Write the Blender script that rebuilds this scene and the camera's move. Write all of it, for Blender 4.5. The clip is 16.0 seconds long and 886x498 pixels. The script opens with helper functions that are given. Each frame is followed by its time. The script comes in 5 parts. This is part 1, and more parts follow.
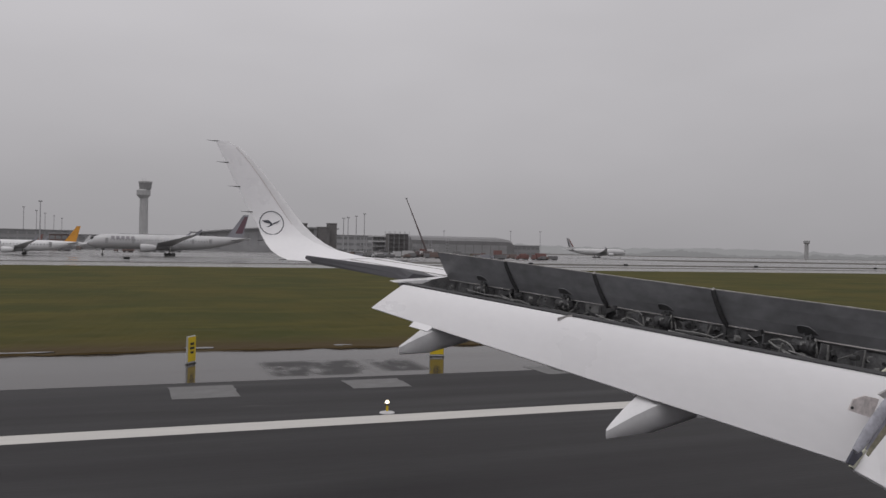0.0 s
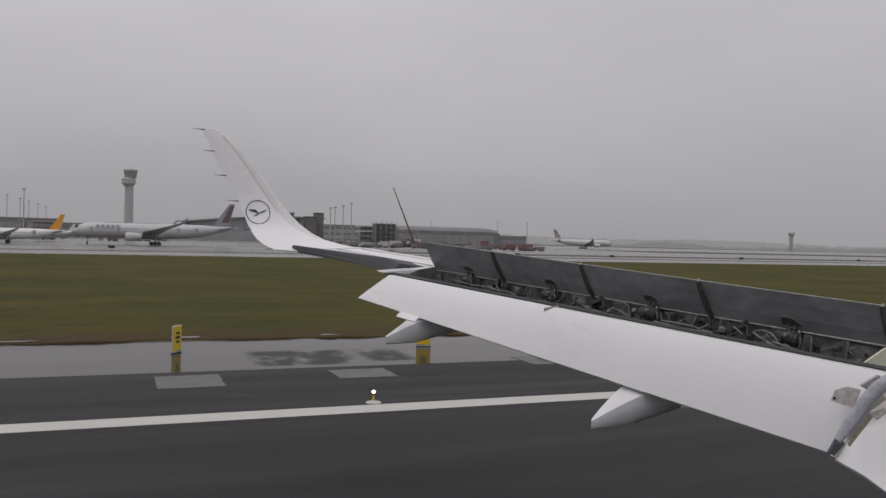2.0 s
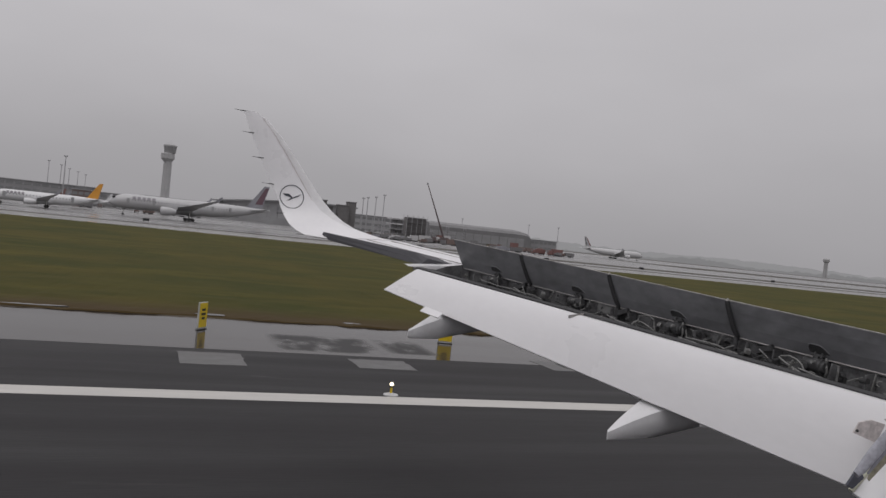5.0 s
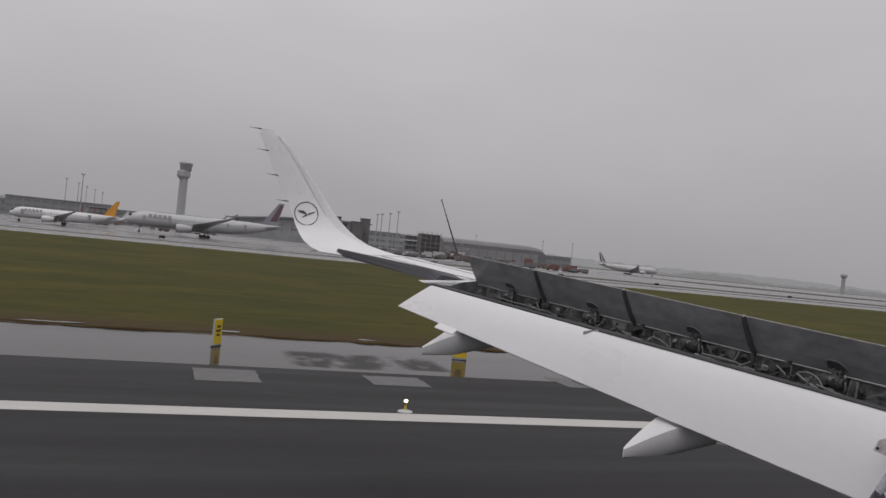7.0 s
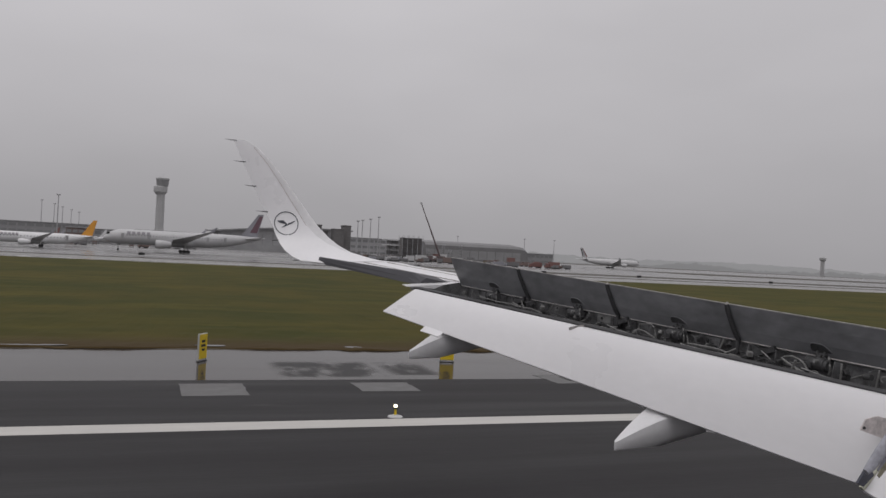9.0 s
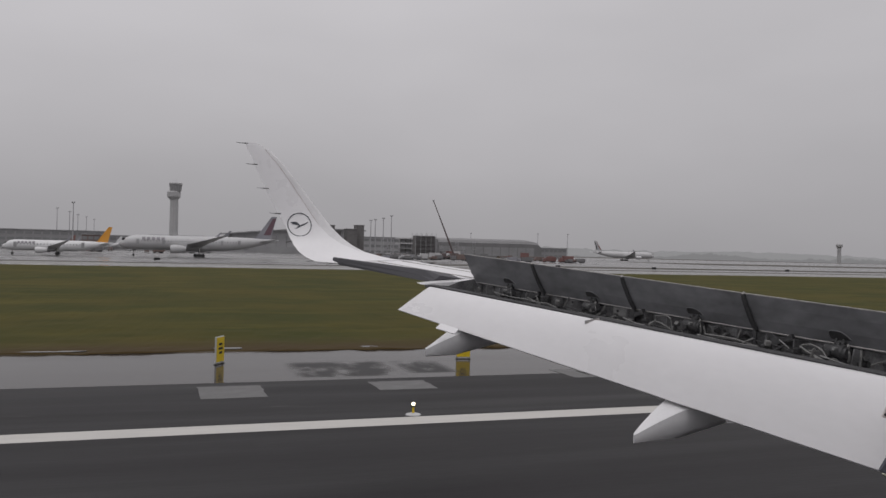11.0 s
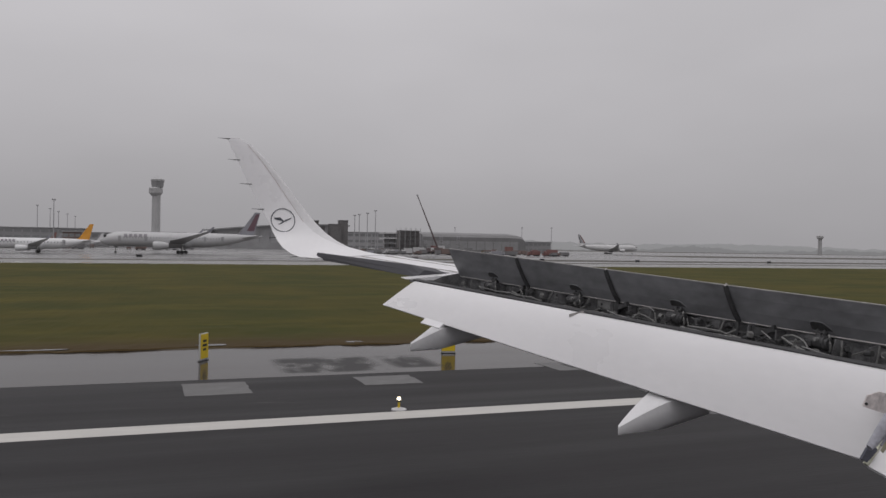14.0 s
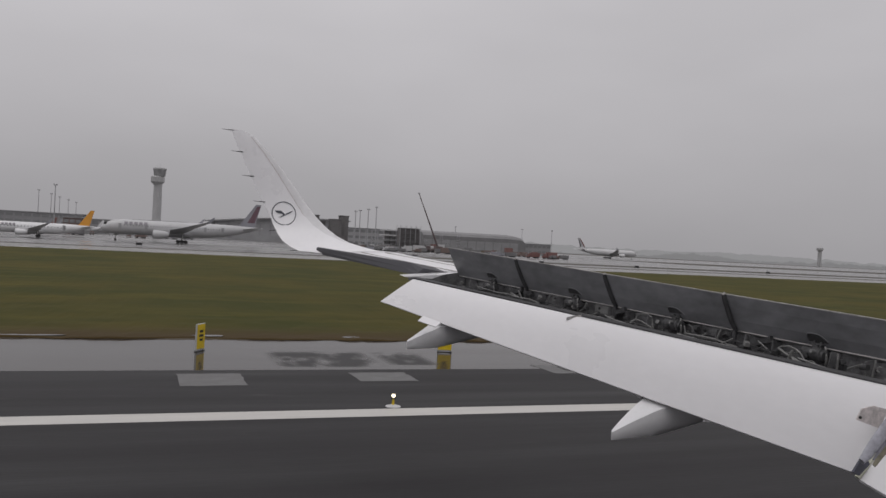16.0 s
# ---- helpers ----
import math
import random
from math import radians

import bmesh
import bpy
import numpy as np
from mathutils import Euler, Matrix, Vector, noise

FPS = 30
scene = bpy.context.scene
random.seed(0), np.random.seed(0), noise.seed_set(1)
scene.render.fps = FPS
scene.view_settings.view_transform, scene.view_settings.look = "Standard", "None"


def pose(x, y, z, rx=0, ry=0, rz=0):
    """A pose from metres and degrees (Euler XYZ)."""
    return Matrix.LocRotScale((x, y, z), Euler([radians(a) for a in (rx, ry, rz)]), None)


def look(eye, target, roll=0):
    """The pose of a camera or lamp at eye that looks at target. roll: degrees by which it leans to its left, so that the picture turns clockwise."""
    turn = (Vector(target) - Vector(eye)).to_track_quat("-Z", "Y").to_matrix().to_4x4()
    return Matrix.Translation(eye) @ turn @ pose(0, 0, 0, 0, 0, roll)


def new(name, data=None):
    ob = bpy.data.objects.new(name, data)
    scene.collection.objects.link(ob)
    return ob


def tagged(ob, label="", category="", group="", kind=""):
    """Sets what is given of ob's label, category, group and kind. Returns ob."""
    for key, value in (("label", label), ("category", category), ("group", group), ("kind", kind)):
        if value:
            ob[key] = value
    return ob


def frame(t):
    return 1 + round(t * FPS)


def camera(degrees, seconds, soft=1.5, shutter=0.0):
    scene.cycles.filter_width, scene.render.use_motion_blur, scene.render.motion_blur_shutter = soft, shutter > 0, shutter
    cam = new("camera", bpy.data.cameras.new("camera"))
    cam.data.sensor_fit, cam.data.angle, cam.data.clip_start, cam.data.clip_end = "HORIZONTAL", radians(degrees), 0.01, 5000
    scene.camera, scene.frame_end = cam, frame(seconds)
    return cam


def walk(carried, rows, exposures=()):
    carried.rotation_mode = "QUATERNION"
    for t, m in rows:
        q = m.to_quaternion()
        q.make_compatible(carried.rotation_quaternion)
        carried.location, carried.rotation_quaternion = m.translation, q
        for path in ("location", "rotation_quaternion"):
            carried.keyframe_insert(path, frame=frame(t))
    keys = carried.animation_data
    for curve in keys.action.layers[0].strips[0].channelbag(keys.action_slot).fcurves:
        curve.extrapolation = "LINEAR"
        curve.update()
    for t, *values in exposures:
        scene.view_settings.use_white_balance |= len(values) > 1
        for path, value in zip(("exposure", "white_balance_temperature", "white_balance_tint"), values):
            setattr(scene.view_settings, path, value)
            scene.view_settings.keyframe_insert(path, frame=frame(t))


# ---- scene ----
# ---- camera and its walk: held at a cabin window, it only turns ----
EYE = (0.0, 0.0, 4.45)
cam = camera(57.0, 16.0, soft=1.5)
TURNS = [(0, -20.70, 0.10, -1.09), (0.5, -21.19, 0.06, -1.02), (1, -21.46, -0.21, -1.10), (1.5, -21.48, -0.41, -1.19), (2, -21.61, -0.57, -1.36), (2.5, -21.83, -0.55, -1.48), (3, -21.86, -0.61, -1.75), (3.5, -21.73, -0.58, -3.32), (4, -21.23, -0.74, -4.84), (6.5, -18.20, -0.85, -5.99), (7, -18.52, 0.17, -5.73), (7.5, -19.62, 0.41, -4.93), (8, -19.99, 0.49, -4.19), (8.5, -19.99, 0.46, -3.50), (9, -19.77, 0.45, -2.89), (11.5, -18.82, 0.17, -1.08), (12, -18.97, 0.17, -0.85), (12.5, -19.20, 0.14, -0.77), (13, -19.41, -0.01, -0.73), (13.5, -19.61, -0.09, -0.70), (14, -19.92, -0.15, -0.89), (14.5, -20.05, 0.22, -0.82), (15, -20.00, -0.06, -1.71), (15.5, -19.61, -0.08, -2.09), (16, -19.93, -0.23, -2.90)]
walk(cam, [(t, pose(*EYE, 90 + p, r, y)) for t, y, p, r in TURNS])

# ---- world and light: an even, wet overcast ----
world = bpy.data.worlds.new("overcast")
scene.world = world
world.use_nodes = True
wn, wl = world.node_tree.nodes, world.node_tree.links
wn.clear()
w_out = wn.new("ShaderNodeOutputWorld")
w_bg = wn.new("ShaderNodeBackground")
w_sky = wn.new("ShaderNodeTexSky")
w_sky.sky_type = "NISHITA"
w_sky.sun_disc = False
w_sky.sun_elevation, w_sky.sun_rotation = radians(72), radians(230)
w_sky.dust_density = 6.0
w_grey = wn.new("ShaderNodeHueSaturation")
w_grey.inputs["Saturation"].default_value = 0.12
w_grey.inputs["Value"].default_value = 0.006
w_tc = wn.new("ShaderNodeTexCoord")
w_sep = wn.new("ShaderNodeSeparateXYZ")
w_ramp = wn.new("ShaderNodeValToRGB")
SKY_STOPS = [(0.0, 0.337), (0.06, 0.371), (0.16, 0.452), (0.30, 0.521), (0.6, 0.61), (1.0, 0.69)]
els = w_ramp.color_ramp.elements
els[0].position, els[1].position = 0.0, 1.0
for pos, v in SKY_STOPS[1:-1]:
    els.new(pos)
for el, (pos, v) in zip(els, SKY_STOPS):
    el.position = pos
    el.color = (v * 1.004, v * 0.977, v * 1.017, 1)
w_map = wn.new("ShaderNodeMapping")
w_map.inputs["Scale"].default_value = (1.0, 1.0, 2.6)
w_noise = wn.new("ShaderNodeTexNoise")
w_noise.inputs["Scale"].default_value = 2.2
w_noise.inputs["Detail"].default_value = 4.0
w_noise.inputs["Roughness"].default_value = 0.45
w_rng = wn.new("ShaderNodeMapRange")
w_rng.inputs["From Min"].default_value, w_rng.inputs["From Max"].default_value = 0.3, 0.7
w_rng.inputs["To Min"].default_value, w_rng.inputs["To Max"].default_value = 0.93, 1.07
w_mul = wn.new("ShaderNodeMix")
w_mul.data_type, w_mul.blend_type = "RGBA", "MULTIPLY"
w_mul.inputs["Factor"].default_value = 1.0
w_add = wn.new("ShaderNodeMix")
w_add.data_type, w_add.blend_type = "RGBA", "ADD"
w_add.inputs["Factor"].default_value = 1.0
wl.new(w_tc.outputs["Generated"], w_sep.inputs[0])
wl.new(w_sep.outputs["Z"], w_ramp.inputs["Fac"])
wl.new(w_tc.outputs["Generated"], w_map.inputs["Vector"])
wl.new(w_map.outputs["Vector"], w_noise.inputs["Vector"])
wl.new(w_noise.outputs["Fac"], w_rng.inputs["Value"])
wl.new(w_ramp.outputs["Color"], w_mul.inputs[6])
wl.new(w_rng.outputs["Result"], w_mul.inputs[7])
wl.new(w_sky.outputs["Color"], w_grey.inputs["Color"])
wl.new(w_mul.outputs[2], w_add.inputs[6])
wl.new(w_grey.outputs["Color"], w_add.inputs[7])
wl.new(w_add.outputs[2], w_bg.inputs["Color"])
wl.new(w_bg.outputs["Background"], w_out.inputs["Surface"])
w_bg.inputs["Strength"].default_value = 1.0
sun = new("sun", bpy.data.lights.new("sun", "SUN"))
sun.data.energy, sun.data.angle, sun.data.color = 0.55, radians(40), (1.0, 0.985, 0.97)
sun.matrix_world = look((0, 0, 50), (12, 10, 0))


# ---- materials ----
def mat(name, color, rough=0.6, metal=0.0, var=0.12, scale=3.0, stretch=(1, 1, 1), bump=0.0, fine=40.0,
        rough_var=0.08, spec=0.5, color2=None, island=0.0, coat=0.0, contrast=0.25):
    """Principled surface with variation at two scales and a fine relief."""
    m = bpy.data.materials.new(name)
    m.use_nodes = True
    n, l = m.node_tree.nodes, m.node_tree.links
    b = n["Principled BSDF"]
    geo = n.new("ShaderNodeNewGeometry")
    mp = n.new("ShaderNodeMapping")
    mp.inputs["Scale"].default_value = stretch
    l.new(geo.outputs["Position"], mp.inputs["Vector"])
    n1 = n.new("ShaderNodeTexNoise")
    n1.inputs["Scale"].default_value, n1.inputs["Detail"].default_value = scale, 5.0
    n2 = n.new("ShaderNodeTexNoise")
    n2.inputs["Scale"].default_value, n2.inputs["Detail"].default_value = fine, 3.0
    l.new(mp.outputs["Vector"], n1.inputs["Vector"])
    l.new(mp.outputs["Vector"], n2.inputs["Vector"])
    mixf = n.new("ShaderNodeMath")
    mixf.operation = "MULTIPLY_ADD"
    mixf.inputs[1].default_value = 0.35
    l.new(n2.outputs["Fac"], mixf.inputs[0])
    sc = n.new("ShaderNodeMath")
    sc.operation = "MULTIPLY"
    sc.inputs[1].default_value = 0.65
    l.new(n1.outputs["Fac"], sc.inputs[0])
    l.new(sc.outputs[0], mixf.inputs[2])
    rg = n.new("ShaderNodeMapRange")
    rg.inputs["From Min"].default_value = 0.5 - contrast * 0.8
    rg.inputs["From Max"].default_value = 0.5 + contrast * 0.8
    l.new(mixf.outputs[0], rg.inputs["Value"])
    cm = n.new("ShaderNodeMix")
    cm.data_type = "RGBA"
    c2 = color2 or tuple(c * (1 - 2 * var) for c in color)
    c1 = color if color2 else tuple(min(1.0, c * (1 + var)) for c in color)
    cm.inputs[6].default_value, cm.inputs[7].default_value = (*c2, 1), (*c1, 1)
    l.new(rg.outputs["Result"], cm.inputs["Factor"])
    l.new(cm.outputs[2], b.inputs["Base Color"])
    if rough_var:
        rr = n.new("ShaderNodeMapRange")
        rr.inputs["From Min"].default_value, rr.inputs["From Max"].default_value = 0.3, 0.7
        rr.inputs["To Min"].default_value, rr.inputs["To Max"].default_value = max(0.02, rough - rough_var), min(1, rough + rough_var)
        l.new(n1.outputs["Fac"], rr.inputs["Value"])
        l.new(rr.outputs["Result"], b.inputs["Roughness"])
    b.inputs["Roughness"].default_value = rough
    b.inputs["Metallic"].default_value = metal
    b.inputs["Specular IOR Level"].default_value = spec
    b.inputs["Coat Weight"].default_value = coat
    b.inputs["Coat Roughness"].default_value = 0.08
    if bump:
        bp = n.new("ShaderNodeBump")
        bp.inputs["Strength"].default_value = bump
        bp.inputs["Distance"].default_value = 0.02
        l.new(n2.outputs["Fac"], bp.inputs["Height"])
        l.new(bp.outputs["Normal"], b.inputs["Normal"])
    return m


def glow(name, color, strength):
    m = bpy.data.materials.new(name)
    m.use_nodes = True
    b = m.node_tree.nodes["Principled BSDF"]
    b.inputs["Base Color"].default_value = (*color, 1)
    b.inputs["Emission Color"].default_value = (*color, 1)
    b.inputs["Emission Strength"].default_value = strength
    return m


M_RUNWAY = mat("wet_asphalt", (0.0203, 0.0188, 0.0202), 0.6, var=0.26, scale=0.45, stretch=(0.1, 1.2, 1), bump=0.25, fine=14, rough_var=0.12, spec=0.2, contrast=0.2)
M_SHOULDER = mat("flooded_shoulder", (0.044, 0.0385, 0.0365), 0.11, var=0.2, scale=0.3, stretch=(0.25, 1.2, 1), bump=0.012, fine=9, rough_var=0.07, spec=0.1)
M_PAINT = mat("white_runway_paint", (0.53, 0.513, 0.483), 0.5, var=0.1, scale=2.0, stretch=(0.3, 2, 1), bump=0.1, fine=30, contrast=0.3)
M_MUD = mat("wet_mud", (0.085, 0.066, 0.042), 0.75, scale=0.7, stretch=(0.4, 1.5, 1), bump=0.2, fine=6, rough_var=0.1, spec=0.25, color2=(0.045, 0.036, 0.022))
M_TAXI = mat("wet_taxiway", (0.17, 0.162, 0.155), 0.27, var=0.2, scale=0.07, stretch=(0.25, 1.5, 1), fine=2, rough_var=0.2)
M_APRON = mat("wet_concrete_apron", (0.14, 0.136, 0.133), 0.24, var=0.25, scale=0.03, stretch=(0.5, 1.6, 1), fine=0.4, rough_var=0.2)
M_STRIP = mat("soaked_verge", (0.062, 0.056, 0.043), 0.8, var=0.2, scale=0.2, stretch=(0.4, 1, 1), fine=4)
M_WING = mat("white_aircraft_paint", (0.8, 0.79, 0.803), 0.32, var=0.025, scale=1.2, stretch=(1, 0.4, 1), fine=14, rough_var=0.06, coat=0.15)
# Duller white for the sharklet's front strip, its reflected sky put into the colour.
M_EDGEGREY = mat("leading_edge_sky_tone", (0.7, 0.692, 0.7), 0.4, var=0.05, scale=2.5, fine=14)
M_JOINT = mat("brownish_joint_sealant", (0.42, 0.34, 0.325), 0.6, var=0.2, scale=10)
M_FAIRING = mat("fairing_paint", (0.73, 0.725, 0.735), 0.35, var=0.05, scale=2.5, fine=20)
M_UNDER = mat("grey_spoiler_underside", (0.222, 0.225, 0.236), 0.42, var=0.27, scale=2.2, stretch=(1, 0.7, 1.3), fine=9, rough_var=0.14, contrast=0.32)
M_CAVITY = mat("dark_primer_bay", (0.165, 0.165, 0.168), 0.6, var=0.4, scale=6, fine=40)
M_STEEL = mat("dull_steel", (0.38, 0.38, 0.36), 0.35, 0.9, var=0.25, scale=12, fine=60)
M_HYDRO = mat("actuator_grey", (0.07, 0.07, 0.071), 0.45, 0.3, var=0.3, scale=10, fine=50)
M_BODYDULL = mat("dull_grey_casting", (0.085, 0.085, 0.087), 0.5, 0.2, var=0.35, scale=14, fine=60)
M_RUBBER = mat("weathered_rubber", (0.042, 0.042, 0.044), 0.65, var=0.25, scale=10)
M_BLACK = mat("black_rubber", (0.02, 0.02, 0.021), 0.6, var=0.2, scale=8)
M_SEAL = mat("grey_blue_seal", (0.42, 0.42, 0.47), 0.6, var=0.2, scale=10)
# Darker copy of the seal colour, painting the shade in its crease.
M_SEALFOLD = mat("seal_crease_shade", (0.25, 0.25, 0.29), 0.6, var=0.2, scale=14)
# Dark blue that paints the shadow gap between outer and inboard flap.
M_GAPSHADE = mat("gap_shade_navy", (0.075, 0.078, 0.105), 0.55, var=0.25, scale=12)
M_FILLER = mat("olive_grey_filler", (0.3, 0.28, 0.2), 0.6, var=0.25, scale=16)
M_SEALANT = mat("worn_grey_metal", (0.42, 0.4, 0.39), 0.5, 0.2, var=0.2, scale=14)
M_PLATE = mat("worn_pinkish_metal", (0.62, 0.57, 0.56), 0.5, 0.1, var=0.18, scale=20)
# Near-black tone that carries the shade under the raised aileron.
M_AILSHADE = mat("aileron_shade_tone", (0.064, 0.063, 0.071), 0.6, var=0.08, scale=2, fine=12)
M_CREAM = mat("yellowed_primer", (0.62, 0.62, 0.5), 0.5, var=0.1, scale=6)
M_NAVY = mat("dark_emblem_paint", (0.05, 0.055, 0.07), 0.4, var=0.1, scale=10)
M_DARKCONC = mat("raw_concrete", (0.175, 0.168, 0.167), 0.85, var=0.15, scale=0.2, fine=1.5)
M_FACADE = mat("grey_facade", (0.29, 0.289, 0.292), 0.6, var=0.1, scale=0.1, fine=1)
M_FACADE2 = mat("dull_grey_facade", (0.205, 0.202, 0.205), 0.6, var=0.12, scale=0.1, fine=1)
# Far terminal walls: distance mist is paled into this base colour.
M_CLADDING = mat("haze_paled_cladding", (0.36, 0.358, 0.364), 0.6, var=0.1, scale=0.1, fine=1)
M_ROOF = mat("roof_sheet", (0.3, 0.298, 0.303), 0.5, var=0.1, scale=0.1, fine=1)
M_GLASS = mat("facade_glass", (0.25, 0.251, 0.256), 0.2, var=0.1, scale=0.1, fine=1)
M_WHITE = mat("white_panel", (0.55, 0.545, 0.55), 0.5, var=0.05, scale=0.3, fine=2)
M_BRICKRED = mat("brown_cladding", (0.2, 0.15, 0.135), 0.7, var=0.12, scale=0.3, fine=2)
M_RED = mat("faded_red_paint", (0.215, 0.112, 0.102), 0.45, var=0.1, scale=1, fine=6)
M_ORANGE = mat("orange_tail_paint", (0.72, 0.33, 0.05), 0.4, var=0.05, scale=0.4, fine=2)
M_YELLOW = mat("yellow_sign_face", (0.72, 0.52, 0.02), 0.45, var=0.06, scale=4, fine=20)
M_SIGNBACK = mat("sign_back", (0.5, 0.5, 0.48), 0.5, var=0.08, scale=4)
M_BODYWHITE = mat("airliner_white", (0.68, 0.678, 0.685), 0.35, var=0.04, scale=0.2, fine=1)
M_BODYGREY = mat("airliner_pale_grey", (0.5, 0.498, 0.505), 0.35, var=0.04, scale=0.2, fine=1)
M_BODYFAR = mat("airliner_dull_white", (0.56, 0.557, 0.56), 0.4, var=0.04, scale=0.2, fine=1)
M_BURGUNDY = mat("burgundy_tail", (0.16, 0.092, 0.113), 0.4, var=0.1, scale=0.3, fine=2)
M_TAILGREY = mat("tail_grey", (0.3, 0.3, 0.33), 0.4, var=0.1, scale=0.3, fine=2)
M_CRANE = mat("crane_red_brown", (0.13, 0.1, 0.1), 0.5, var=0.1, scale=1)
# Greyer than black rubber: distance haze mixed into the colour.
M_FARTYRE = mat("haze_paled_tyre", (0.075, 0.074, 0.074), 0.8, var=0.2, scale=2)
M_MAST = mat("galvanised_mast", (0.4, 0.4, 0.41), 0.5, 0.2, var=0.1, scale=1)
M_LAMP = glow("lamp_lens", (1.0, 0.86, 0.6), 3.0)
M_DOORGREY = mat("door_outline_grey", (0.36, 0.358, 0.365), 0.4, var=0.05, scale=1)
M_TITLE = mat("faded_title_grey", (0.26, 0.245, 0.265), 0.5, var=0.05, scale=1)
# Tower concrete lightened in the colour itself to stand for mist.
M_TOWER = mat("haze_paled_concrete", (0.43, 0.428, 0.43), 0.8, var=0.06, scale=0.1, fine=1)
# Near-black for painted shade in the bracket openings, and for dark fasteners.
M_RECESS = mat("recess_shade_dark_fittings", (0.055, 0.055, 0.056), 0.6, var=0.3, scale=12)
M_STEELGREY = mat("pale_grey_fitting", (0.27, 0.27, 0.266), 0.5, 0.1, var=0.25, scale=12, fine=60)
M_PIPE = mat("grey_pipe", (0.22, 0.219, 0.213), 0.5, 0.1, var=0.2, scale=10)
M_COVER = mat("pale_concrete_cover", (0.105, 0.103, 0.102), 0.5, var=0.15, scale=2, fine=14)


def scuffs(m, pale):
    """Scattered pale worn spots, drawn out along the runway."""
    n, l = m.node_tree.nodes, m.node_tree.links
    b = n["Principled BSDF"]
    geo = n.new("ShaderNodeNewGeometry")
    mp = n.new("ShaderNodeMapping")
    mp.inputs["Scale"].default_value = (0.16, 0.75, 1)
    n1, n2 = n.new("ShaderNodeTexNoise"), n.new("ShaderNodeTexNoise")
    n1.inputs["Scale"].default_value, n1.inputs["Detail"].default_value = 0.9, 2.0
    n2.inputs["Scale"].default_value, n2.inputs["Detail"].default_value = 4.5, 5.0
    r1, r2 = n.new("ShaderNodeMapRange"), n.new("ShaderNodeMapRange")
    for r, lo, hi in ((r1, 0.6, 0.76), (r2, 0.52, 0.7)):
        r.inputs["From Min"].default_value, r.inputs["From Max"].default_value = lo, hi
    mul = n.new("ShaderNodeMath")
    mul.operation = "MULTIPLY"
    l.new(geo.outputs["Position"], mp.inputs["Vector"])
    for nz, r, k in ((n1, r1, 0), (n2, r2, 1)):
        l.new(mp.outputs["Vector"], nz.inputs["Vector"])
        l.new(nz.outputs["Fac"], r.inputs["Value"])
        l.new(r.outputs["Result"], mul.inputs[k])
    mx = n.new("ShaderNodeMix")
    mx.data_type = "RGBA"
    src = b.inputs["Base Color"].links[0].from_socket
    l.new(mul.outputs[0], mx.inputs["Factor"])
    l.new(src, mx.inputs[6])
    mx.inputs[7].default_value = (*pale, 1)
    l.new(mx.outputs[2], b.inputs["Base Color"])


scuffs(M_RUNWAY, (0.075, 0.071, 0.07))


